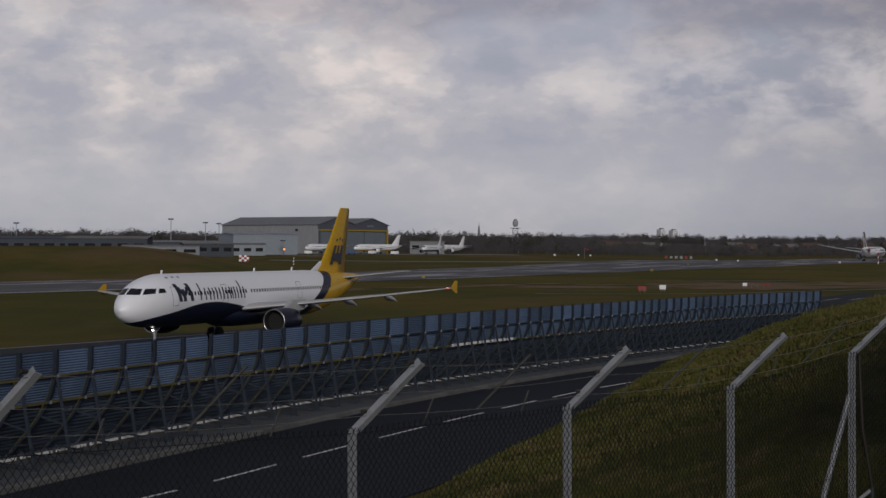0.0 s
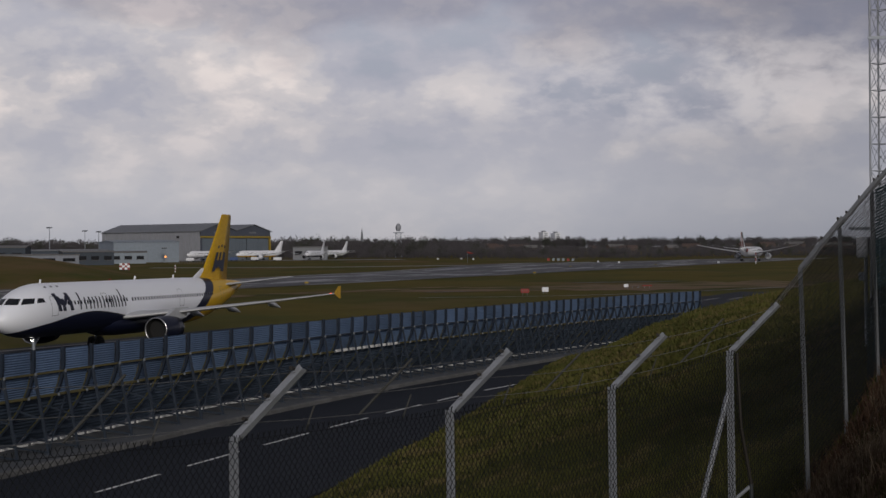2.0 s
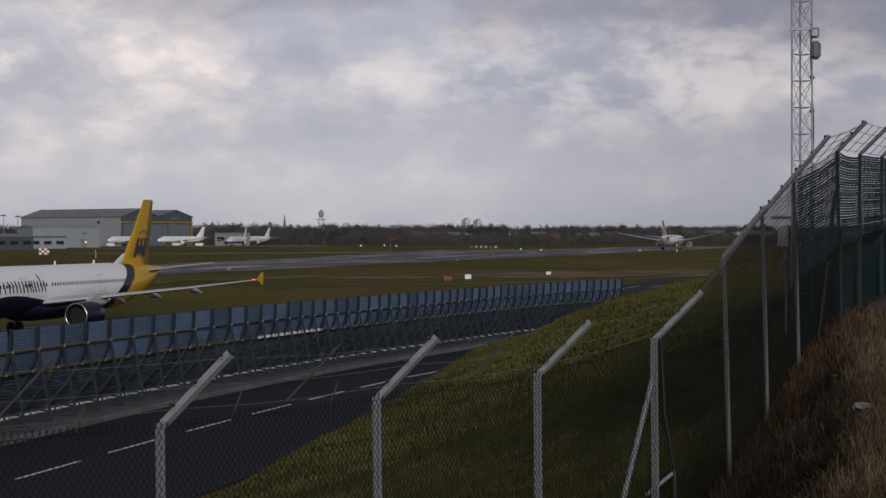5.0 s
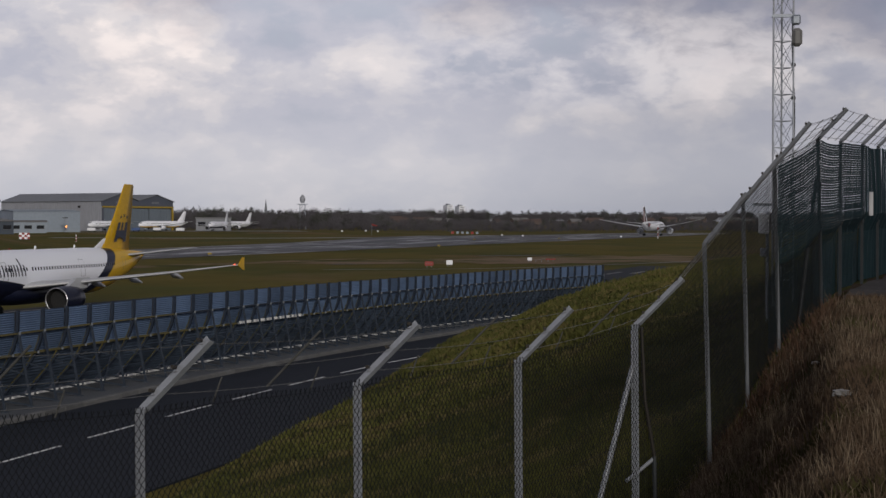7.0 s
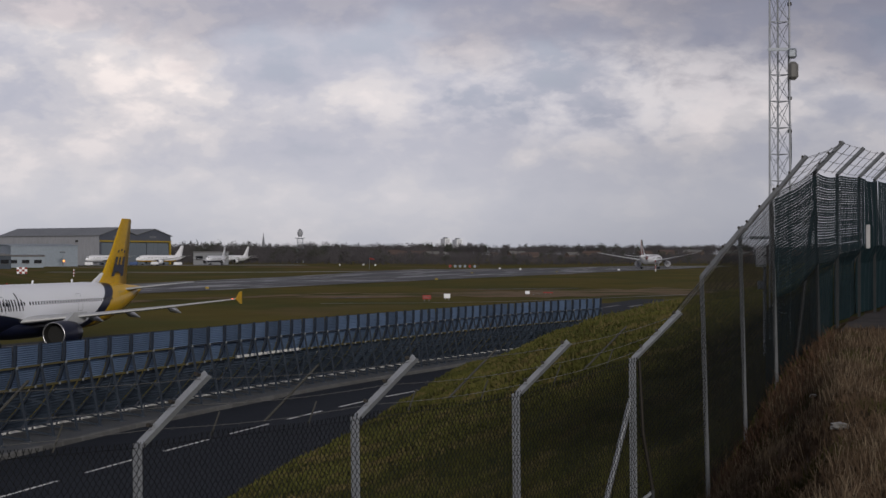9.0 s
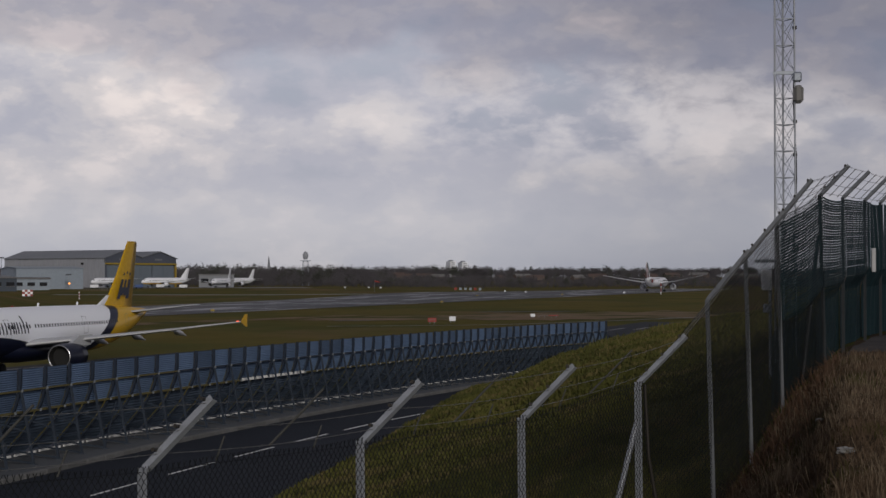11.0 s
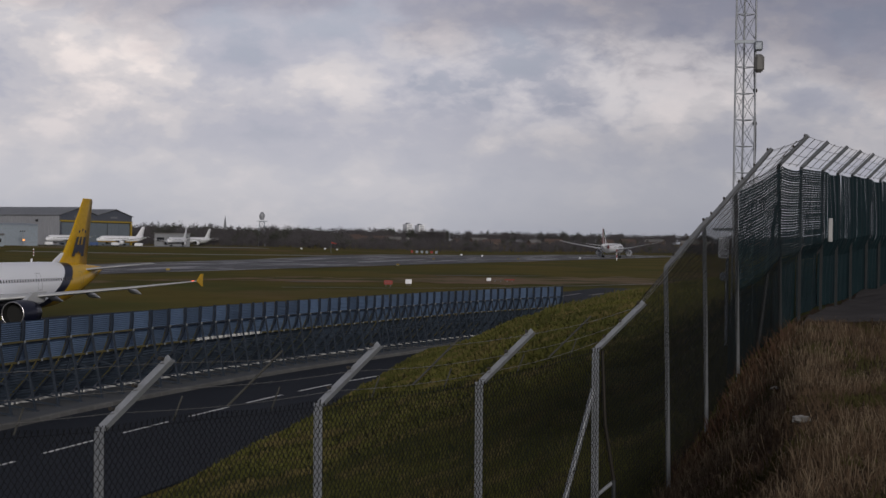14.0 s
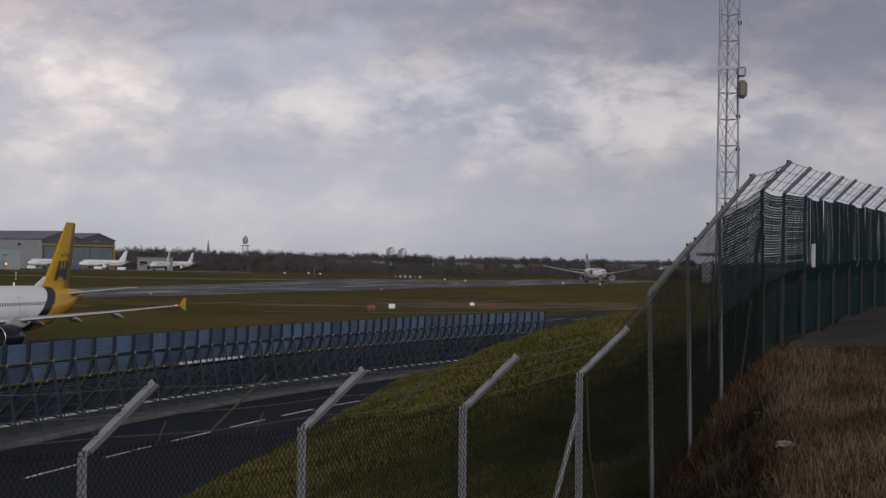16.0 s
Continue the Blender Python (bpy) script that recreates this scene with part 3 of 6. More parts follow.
def make_post(elbow, arm, bolts=True, steel=None, group="fence posts along the bank", label="galvanised steel fence post with a cranked arm", lean=0.0):
    base = ground_z(elbow.x, elbow.y)
    root = thing("fence_post", label, "fence post", group, at=Matrix.Translation((elbow.x + lean, elbow.y, base)))
    top = Vector((-lean, 0, elbow.z - base))
    part("upright", angle_bar(Solid(), Vector((lean * 0.1, 0, -0.3)), top + Vector((0, 0, 0.01)), 0.078 if steel is None else 0.053, 0.008, (0.85, -0.5, 0)), steel or POST, root)
    crank = part("arm", angle_bar(Solid(), top, top + arm, 0.05, 0.006, (0.42, 0.8, -0.42)), CLIMB_POST if steel is DARK_POST else steel or POST, root, "cranked arm for barbed wire")
    if bolts:
        for k in (0.22, 0.55, 0.93):
            c = top + arm * k + Vector((-0.024, -0.012, 0.024))
            part("bolt", Solid().rod(c + Vector((-0.02, -0.06, 0.012)), c + Vector((0.0, 0.03, 0)), 0.015, n=6), BOLT, crank)
    return root


def wires(polylines, r):
    """Three-sided tubes along many polylines of the same length, as one solid."""
    s = Solid()
    for line in polylines:
        rings = []
        for i, p in enumerate(line):
            d = (line[min(i + 1, len(line) - 1)] - line[max(i - 1, 0)]).normalized()
            side = d.cross(Vector((0.3, -1, 0.05)))
            side.normalize()
            out = d.cross(side)
            rings.append([p + side * r, p - side * r * 0.5 + out * r * 0.87, p - side * r * 0.5 - out * r * 0.87])
        s.loft(rings, False, True)
    return s


def make_links(a, b, low_a, low_b, pitch=0.038, r=0.0029):
    """Chain link between two posts: zigzag wires that hook into one another, with twisted ends on top."""
    run = (b - a).xy.length
    n = max(2, int(run / pitch))
    u = (b - a) / n
    out = Vector((u.y, -u.x, 0)).normalized()
    front = out * 0.045
    lines = []
    for i in range(n):
        ha, hb = a.z - low_a, b.z - low_b
        t = (i + 0.5) / n
        h = ha + (hb - ha) * t
        m = int(h / 0.036)
        sag = 0.012 * math.sin(t * 9 + a.x)
        line = [a + front + u * (i + 0.5 + random.uniform(-0.3, 0.3)) + Vector((0, 0, 0.035 + sag)), ]
        for k in range(m + 1):
            side = 0.5 if (k + i) % 2 else -0.5
            line.append(a + front + u * (i + 0.5 + side * 1.04) + out * (0.004 if k % 2 else -0.004) + Vector((0, 0, sag - h * k / m)))
        lines.append(line)
    return wires(lines, r)


def make_fence():
    line = FENCE + CLIMB
    arms = [ARM] * len(FENCE) + [CLIMB_ARM] * 3 + [CORNER_ARM]
    mesh_root = thing("chain_link", "dark chain-link mesh between the fence posts", "fence mesh")
    for k, p in enumerate(line):
        climbing = k >= len(FENCE)
        # posts up the bank are a darker grey, the last one darkest
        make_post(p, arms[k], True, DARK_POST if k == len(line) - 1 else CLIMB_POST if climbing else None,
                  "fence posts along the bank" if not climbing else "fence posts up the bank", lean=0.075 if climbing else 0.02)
    for a, b in zip(line, line[1:]):
        la, lb = (max(ground_z(p.x, p.y), p.z - 2.6) for p in (a, b))
        part("mesh_bay", make_links(a, b, la + 0.03, lb + 0.03, *((0.029, 0.0035) if a.y < 17 else (0.030, 0.0031))), WIRE, mesh_root)
        for h in (0.02, 1.2):
            part("line_wire", Solid().rod(a - Vector((0, 0, h)), b - Vector((0, 0, h)), 0.0025, n=4), WIRE, mesh_root)
    # barbed strands on the arms, with droppers between them
    barb = thing("barbed_wire", "rusty barbed wire strands on the cranked arms", "barbed wire")
    for i, (a, b) in enumerate(zip(line, line[1:])):
        for f in (0.22, 0.55, 0.93):
            p, q = a + arms[i] * f, b + arms[i + 1] * f
            pts = [p + (q - p) * (j / 14) - Vector((0, 0, 0.03 * math.sin(math.pi * j / 14))) for j in range(15)]
            s = wires([pts], 0.0028)
            for c in pts[1:-1]:
                s.rod(c + Vector((0.012, 0, 0.012)), c - Vector((0.012, 0, 0.012)), 0.0018, n=3)
            part("strand", s, BARB, barb)
    for a, b in zip(FENCE, FENCE[1:]):
        d = b - a
        long = thing("dropper_rod", "thin weathered rod tied to the barbed strands", "rod", "dropper rods")
        c = a + d * 0.49
        part("rod", Solid().rod(c + ARM * 0.14, c + ARM * 1.0, 0.011, 0.010, 6), ROD, long)
        for f in (0.29, 0.745):
            c = a + d * f
            short = thing("short_stay", "short weathered stay above the mesh", "rod", "short stays on the mesh")
            part("rod", Solid().rod(c + Vector((0.0, 0, 0.0)), c + Vector((0.065, -0.01, 0.18)), 0.008, 0.007, 6), ROD, short)
    # a dark stay and a low tie rail at the turn of the fence
    p = FENCE[-1]
    stay = thing("corner_stay", "dark steel stay behind the fence corner post", "fence brace")
    knee, heel = p + Vector((0.11, 0.06, -0.80)), p + Vector((0.22, 0.12, -1.39))
    part("stay", Solid().rod(p + Vector((0.065, 0.04, -0.02)), knee, 0.018, n=8), BOLT, stay)
    part("stay", Solid().rod(knee, heel, 0.020, n=8), BOLT, stay)
    part("stay", Solid().rod(heel, heel + Vector((0.02, 0.02, ground_z(heel.x, heel.y) - heel.z - 0.1)), 0.022, n=8), DARK_POST, stay)
    part("tie", Solid().rod(p + Vector((-0.11, -0.10, -1.62)), heel + Vector((0.01, 0.03, -0.02)), 0.02, n=8), POST, stay, "pale galvanised tie rail")
    # raking braces at the two corners
    for p, foot in ((FENCE[-1], Vector((-0.62, -0.75, -2.3))), (CLIMB[-1], Vector((-0.55, -0.95, -2.95)))):
        s = Solid()
        s.rod(p + Vector((-0.03, 0, -0.42 if p.x < 4 else -0.62)), p + foot, 0.03, n=8)
        thing("corner_brace", "galvanised raking brace bolted to a corner post", "fence brace", "corner braces", solid=s, mat=POST if p.x < 4 else DARK_POST)


def make_screen():
    """The stretch along the top of the bank is hung with green netting."""
    line = [CLIMB[-1], *AWAY]
    arm = AWAY_ARM
    for p in AWAY:
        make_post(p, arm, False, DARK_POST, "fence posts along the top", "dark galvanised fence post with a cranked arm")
    root = thing("screen_netting", "dark green woven netting hung on the fence", "netting")
    rng = random.Random(14)
    bays = list(zip([CLIMB[-2], *line], line))
    for k, (a, b) in enumerate(bays):
        low_a, low_b = ground_z(a.x, a.y) + 0.05, ground_z(b.x, b.y) + 0.05
        side = Vector(((b - a).y, -(b - a).x, 0)).normalized()

        def hang(f, g):
            """A point on the hung net: f along the bay, g down from the top edge."""
            top = a + (b - a) * f - Vector((0, 0, 0.02 + 0.03 * math.sin(math.pi * f) * (1 + 0.8 * math.sin(k * 2.3))))
            low = low_a + (low_b - low_a) * f
            belly = 0.05 * math.sin(math.pi * f) * math.sin(math.pi * min(1, g * 1.2))
            fold = (0.010 + 0.02 * g) * math.sin(f * 40 + k) + 0.015 * math.sin(f * 17 + 2 * k)
            return Vector((top.x, top.y, top.z + (low - top.z) * g)) + side * (belly + (fold if k > 1 else fold * 0.4) + 0.055 - 0.13 * smoothstep(0.5, 0.62, g))

        s = Solid()
        if k <= 2:
            # open weave: flat tapes between thin cords
            tapes = 64
            for i in range(tapes):
                g0 = i / tapes
                wide = (0.72, 0.85, 0.90)[k] + 0.08 * smoothstep(0.35, 0.6, g0) + rng.uniform(-0.1, 0.1)
                cut = 8
                pts = [hang(1.03 * j / cut - 0.015, g0) for j in range(cut + 1)] + [hang(1.03 * j / cut - 0.015, g0 + wide / tapes) for j in range(cut + 1)]
                s.add(pts, [(j, j + 1, cut + 2 + j, cut + 1 + j) for j in range(cut)])
            v = Solid()
            for j in range(1, 10):
                v.beam(hang(j / 10, 0.0), hang(j / 10, 0.97), 0.010, 0.006)
            part("net_cord", v, NET, root)
        else:
            # seen along its length the weave closes up into hanging folds, with a few slits
            cols = 26
            for j in range(cols):
                f0, f1 = (j - (0.6 if j == 0 else 0.0)) / cols, (j + (1.0 if rng.random() < 0.6 else rng.uniform(0.92, 0.98))) / cols
                rows_ = 8
                pts = [hang(f0, i / rows_) for i in range(rows_ + 1)]
                end = (j + (1.6 if j == cols - 1 else 1.0)) / cols
                pts += [hang(f1 if i < 5 and j < cols - 1 else end, i / rows_) for i in range(rows_ + 1)]
                s.add(pts, [(i, i + 1, rows_ + 2 + i, rows_ + 1 + i) for i in range(rows_)])
        part("net_bay", s, NET, root)
    barb = thing("barbed_wire", "barbed wire strands over the netted fence", "barbed wire")
    tilt = [CLIMB_ARM, CORNER_ARM] + [AWAY_ARM] * len(AWAY)
    for k, (a, b) in enumerate(bays):
        ta, tb = tilt[k], tilt[k + 1]
        for f in (0.1, 0.4, 0.7, 0.97):
            sag = Vector((0, 0, 0.02 + 0.012 * math.sin(k * 3 + f * 9)))
            mid = (a + ta * f + b + tb * f) / 2 - sag
            part("strand", wires([[a + ta * f, (a + ta * f + mid) / 2 - sag * 0.3, mid, (mid + b + tb * f) / 2 - sag * 0.3, b + tb * f]], 0.0045), WIRE if f < 0.9 else BARB, barb)
        for g in (0.33, 0.67):
            c, e = a + (b - a) * g - Vector((0, 0, 0.02)), ta + (tb - ta) * g
            part("dropper", Solid().rod(c + e * 0.05, c + e * 1.0, 0.006, n=4), BARB, barb)


make_fence()
make_screen()

# ---- runway, taxiways and apron ----
PALE = material("pale_concrete_apron", (0.16, 0.155, 0.15), (0.11, 0.108, 0.105), 0.6, scale=0.03, fine=0.3)
WHITE = material("white_paint", (0.83, 0.84, 0.88), (0.78, 0.79, 0.83), 0.35, scale=0.3, fine=3.0, coat=0.05)
NAVY = material("navy_paint", (0.010, 0.013, 0.032), (0.008, 0.010, 0.025), 0.35, scale=0.3, fine=3.0, shine=0.25)
YELLOW = material("yellow_paint", (0.62, 0.37, 0.012), (0.54, 0.32, 0.012), 0.4, scale=0.3, fine=3.0, shine=0.2)
WING = material("wing_grey", (0.46, 0.47, 0.49), (0.38, 0.39, 0.41), 0.38, scale=0.4, fine=4.0)
GLASS = material("dark_glass", (0.012, 0.013, 0.016), None, 0.12, scale=2.0)
BARE = material("bare_metal", (0.55, 0.55, 0.56), (0.45, 0.45, 0.46), 0.28, 0.9, scale=1.0)
BLACK = material("black_rubber", (0.012, 0.012, 0.012), None, 0.7)
RED = material("red_paint", (0.28, 0.030, 0.022), (0.22, 0.025, 0.02), 0.5)
BLUE = material("blue_paint", (0.03, 0.075, 0.22), (0.025, 0.06, 0.18), 0.4)
GREEN = material("green_paint", (0.01, 0.06, 0.03), None, 0.4)
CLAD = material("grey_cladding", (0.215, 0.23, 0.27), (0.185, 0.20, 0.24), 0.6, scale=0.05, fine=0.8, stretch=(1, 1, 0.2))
CLAD_SIDE = material("lighter_grey_cladding", (0.30, 0.31, 0.34), (0.255, 0.265, 0.295), 0.6, scale=0.05, fine=0.8, stretch=(1, 1, 0.2))
CLAD_NAVY = material("slate_cladding", (0.085, 0.095, 0.125), (0.065, 0.075, 0.10), 0.6, scale=0.05, fine=0.8)
OCHRE = material("dull_yellow_steel", (0.33, 0.235, 0.03), (0.27, 0.19, 0.03), 0.6, scale=0.2, fine=2.0)
CLAD_PALE = material("pale_blue_cladding", (0.25, 0.29, 0.34), (0.21, 0.25, 0.30), 0.6, scale=0.05, fine=0.8)
CLAD_DARK = material("dark_blue_cladding", (0.035, 0.05, 0.075), (0.025, 0.035, 0.05), 0.6, scale=0.05, fine=0.8)
ROOF = material("grey_roof_sheet", (0.20, 0.21, 0.23), (0.15, 0.16, 0.18), 0.6, scale=0.05, fine=0.8)
DOOR = material("hangar_door_sheet", (0.15, 0.18, 0.215), (0.12, 0.145, 0.175), 0.6, scale=0.06, fine=0.9)
BRICK = material("far_brick", (0.14, 0.105, 0.088), (0.11, 0.085, 0.072), 0.85, scale=0.1, fine=1.5)
TILE = material("far_roof_tile", (0.10, 0.07, 0.06), (0.07, 0.05, 0.045), 0.85, scale=0.1, fine=1.5)
# the twigs' bluish grey has the distance haze mixed into it
TWIG = material("hazed_winter_twigs", (0.092, 0.086, 0.092), (0.070, 0.066, 0.072), 0.95, scale=0.02, fine=0.3, shine=0.02)
EVERGREEN = material("evergreen", (0.066, 0.070, 0.058), (0.046, 0.050, 0.042), 0.95, scale=0.02, fine=0.3, shine=0.02)
for soft in (TWIG, EVERGREEN):
    tree = soft.node_tree
    facing = tree.nodes.new("ShaderNodeNewGeometry")
    scale_ = tree.nodes.new("ShaderNodeVectorMath")
    scale_.operation = "SCALE"
    scale_.inputs["Scale"].default_value = 0.4
    lift = tree.nodes.new("ShaderNodeVectorMath")
    lift.operation = "ADD"
    lift.inputs[1].default_value = (0.1, -0.45, 0.6)
    unit = tree.nodes.new("ShaderNodeVectorMath")
    unit.operation = "NORMALIZE"
    tree.links.new(facing.outputs["Normal"], scale_.inputs[0])
    tree.links.new(scale_.outputs[0], lift.inputs[0])
    tree.links.new(lift.outputs[0], unit.inputs[0])
    tree.links.new(unit.outputs[0], tree.nodes["Principled BSDF"].inputs["Normal"])
LAMP_WHITE = lamp_glow("lamp_white", (1.0, 0.93, 0.8), 14.0)
LAMP_RED = lamp_glow("lamp_red", (1.0, 0.12, 0.05), 2.5)
LAMP_AMBER = lamp_glow("lamp_amber", (1.0, 0.38, 0.1), 1.2)


NEAR_EDGE = ((-96, 244), (-69, 302), (-32, 411), (22, 571), (78, 733), (160, 972), (300, 1380))
FAR_EDGE = ((-124, 322), (-92, 396), (-66, 513), (-40, 639), (4, 847), (104, 1130), (232, 1450))


def make_runway():
    s = Solid()
    mid = [((a[0] + c[0]) / 2, (a[1] + c[1]) / 2) for a, c in zip(NEAR_EDGE, FAR_EDGE)]
    for i in range(len(NEAR_EDGE) - 1):
        a, b, c, d = NEAR_EDGE[i], NEAR_EDGE[i + 1], FAR_EDGE[i + 1], FAR_EDGE[i]
        for k in range(4):
            q = [Vector((u[0] + (v[0] - u[0]) * f, u[1] + (v[1] - u[1]) * f)) for u, v, f in ((a, b, k / 4), (a, b, (k + 1) / 4), (d, c, (k + 1) / 4), (d, c, k / 4))]
            s.sheet([Vector((p.x, p.y, ground_z(p.x, p.y) + 0.1)) for p in q])
    turn = Matrix.Rotation(-math.atan2(230, 680), 4, "Z")
    s.v = [tuple(turn.inverted() @ Vector(p)) for p in s.v]
    return thing("runway", "long damp asphalt runway with sky glints painted as pale patches", "runway", kind="structure", solid=s, mat=RUNWAY, at=turn)


def strip(points, width, z, mat, name, label, category):
    line = curve_line([(x, y, 0) for x, y in points], 6.0)
    s = ribbon(offset_line(line, width / 2), offset_line(line, -width / 2), 0)
    s.v = [(x, y, ground_z(x, y) + z) for x, y, _ in s.v]
    return thing(name, label, category, kind="structure", solid=s, mat=mat)


make_runway()
# the taxiway behind the deflector, and its pale edge
strip([(-60, 60), (-47, 92), (-37.5, 118), (-26, 150), (-9, 190), (25, 240), (70, 300)], 22, 0.08, ASPHALT, "taxiway", "dark asphalt taxiway", "taxiway")
strip([(-72, 66), (-59, 97), (-47, 124), (-37.5, 145), (-24, 176)], 0.7, 0.10, PALE, "taxiway_edge", "pale worn edge line of the taxiway", "road marking")
strip([(22, 172), (34, 216), (47, 262), (60, 300)], 24, 0.09, ASPHALT, "apron", "asphalt turning area at the end of the deflector", "apron")
for off in range(7):
    strip([(31 + off * 4.2, 250 + off * 3), (35 + off * 4.2, 262 + off * 3)], 0.8, 0.11, PALE, "hatch_line", "white hatching stripe painted on the asphalt", "road marking")
# apron before the hangar and the far taxiway
strip([(-175, 1010), (-115, 1018), (-40, 1030)], 60, 0.08, PALE, "hangar_apron", "pale concrete apron before the hangar", "apron")
strip([(-150, 800), (-84, 796), (-40, 800), (30, 845)], 14, 0.08, PALE, "far_taxiway", "pale far taxiway", "taxiway")
strip([(-8, 280), (20, 288), (45, 315), (72, 352)], 1.6, 0.07, PALE, "drain_cover_strip", "pale concrete drain strip in the grass", "drain")



def worn_ground(points, mat, name, label, seed):
    """A ragged strip of worn ground: bearing, distance and half depth of each station."""
    s, rows_ = Solid(), []
    n = 60
    for i in range(n + 1):
        f = i / n * (len(points) - 1)
        k = min(int(f), len(points) - 2)
        az, r, d = (a + (b - a) * (f - k) for a, b in zip(points[k], points[k + 1]))
        taper = min(1.0, 6 * i / n, 6 * (n - i) / n)
        lo = r - d * taper * (1 + 0.7 * noise.noise((i * 0.35, seed, 0)))
        hi = r + d * taper * (1 + 0.7 * noise.noise((i * 0.35, seed, 5)))
        rows_.append([polar(az, lo + (hi - lo) * j / 3) for j in range(4)])
    for a, b in zip(rows_, rows_[1:]):
        for j in range(3):
            s.sheet([Vector((q.x, q.y, ground_z(q.x, q.y) + 0.05 + 0.008 * (seed % 3))) for q in (a[j], b[j], b[j + 1], a[j + 1])])
    return thing(name, label, "ground", kind="structure", solid=s, mat=mat)


EARTH = material("worn_earth_and_dead_grass", (0.205, 0.145, 0.100), (0.125, 0.098, 0.052), 0.95, scale=0.05, fine=0.3, spread=0.3, spots=((0.062, 0.064, 0.022), 0.045, 0.5, 0.6), shine=0.02)
MUD = material("dark_wet_mud", (0.030, 0.026, 0.024), (0.05, 0.042, 0.036), 0.6, scale=0.08, fine=0.5, shine=0.2)
worn_ground([(-3.5, 322, 6), (-1, 336, 14), (2, 345, 22), (6, 360, 34), (10, 372, 44), (16, 380, 40)], EARTH, "bare_earth_strip", "brown strip of worn earth in the airfield grass", 1)
worn_ground([(-13, 278, 5), (-8, 300, 8), (-4, 330, 7), (0, 372, 8)], EARTH, "bare_earth_verge", "thin dead grass along the near side of the runway", 2)
worn_ground([(-1.6, 318, 2.0), (-0.4, 322, 3.0), (0.9, 326, 2.0)], MUD, "muddy_hollow", "dark muddy hollow in the airfield grass", 3)
worn_ground([(3.2, 402, 3.0), (5.0, 408, 4.5), (7.5, 418, 3.0)], MUD, "wet_ditch", "dark wet ditch across the airfield grass", 6)


# ---- aeroplanes ----
def airliner(name, label, spec, at, detail=True):
    """An airliner with its nose at the origin, tail along +x and port along +y... wheels on z = 0."""
    L, R, zc = spec["length"], spec["radius"], spec["axis"]
    seg, rings = (56, 130) if detail else (20, 36)
    nose, tail = spec.get("nose", 1.45) * 2 * R, L * 0.30

    def body(s):
        """Radius and axis height of the fuselage at the distance s behind the nose."""
        if s < nose:
            t = s / nose
            r = R * max(0.0, 1 - (1 - t) ** 2.1) ** 0.56
            return r, zc - 0.30 * R * (1 - t) ** 1.7
        if s > L - tail:
            t = (s - L + tail) / tail
            r = R * (1 - 0.90 * t ** 1.65)
            return r, zc + (R - r) * 0.72
        return R, zc

    def skin(s, a, out=0.0):
        """A point of the skin; a = 0 on top, 90 at the port side."""
        r, z = body(s)
        a = radians(a)
        return Vector((s, (r + out) * math.sin(a), z + (r + out) * math.cos(a) * 1.03))

    root = thing(name, label, "aeroplane", at=at)
    stations = [L * (1 - math.cos(math.pi * (i + 0.05) / (rings + 0.1))) / 2 * 0.35 + L * 0.65 * (i + 0.02) / rings for i in range(rings + 1)]
    stations = [min(L - 0.01, s) for s in stations]
    hull = Solid().loft([[skin(s, 360 * k / seg) for k in range(seg)] for s in stations])
    me = hull.mesh("fuselage")
    mats = spec["mats"]
    for m in mats:
        me.materials.append(m)
    me.polygons.foreach_set("material_index", [spec["livery"](p.center.x, p.center.z) for p in me.polygons])
    fus = part("fuselage", me, None, root, spec.get("body_label", ""))

    def patch(nm, s0, s1, a0, a1, mat, parent, out=0.012, n=3, slant=0.0, lab=""):
        q = Solid()
        grid = [[skin(s0 + (s1 - s0) * i / n + slant * j / n, a0 + (a1 - a0) * j / n, out) for i in range(n + 1)] for j in range(n + 1)]
        flat = [p for row in grid for p in row]
        flip = a1 > a0
        faces = []
        for j in range(n):
            for i in range(n):
                f = (j * (n + 1) + i, j * (n + 1) + i + 1, (j + 1) * (n + 1) + i + 1, (j + 1) * (n + 1) + i)
                faces.append(f if flip else f[::-1])
        q.add(flat, faces, True)
        return part(nm, q, mat, parent, lab)

    def pane(nm, corners, mat, parent, out=0.012):
        """A pane on the nose, from four corners seen from ahead as (y, z)."""
        grid = []
        for j in range(4):
            for i in range(4):
                u, v = i / 3, j / 3
                (y0, z0), (y1, z1), (y2, z2), (y3, z3) = corners
                y = (y0 * (1 - u) + y1 * u) * (1 - v) + (y3 * (1 - u) + y2 * u) * v
                z = (z0 * (1 - u) + z1 * u) * (1 - v) + (z3 * (1 - u) + z2 * u) * v
                lo, hi = 0.02, nose
                for _ in range(24):
                    s = (lo + hi) / 2
                    r, c = body(s)
                    lo, hi = (s, hi) if math.hypot(y, (z - c) / 1.03) > r else (lo, s)
                grid.append(Vector((lo - out * 1.5, y, z)) + Vector((0, y, z - zc)).normalized() * out)
        faces = [(j * 4 + i, j * 4 + i + 1, j * 4 + i + 5, j * 4 + i + 4) for j in range(3) for i in range(3)]
        return part(nm, Solid().add(grid, faces, True), mat, parent)

    def foil(le, chord, thick, upright=False):
        prof = [(0, 0), (0.03, 0.35), (0.12, 0.8), (0.35, 1.0), (0.65, 0.65), (1, 0.06), (1, -0.04), (0.65, -0.28), (0.35, -0.5), (0.12, -0.45), (0.03, -0.25)]
        h = chord * thick / 2
        return [le + (Vector((u * chord, v * h, 0)) if upright else Vector((u * chord, 0, v * h))) for u, v in prof]

    half, w = spec["span"] / 2, spec["wing"]
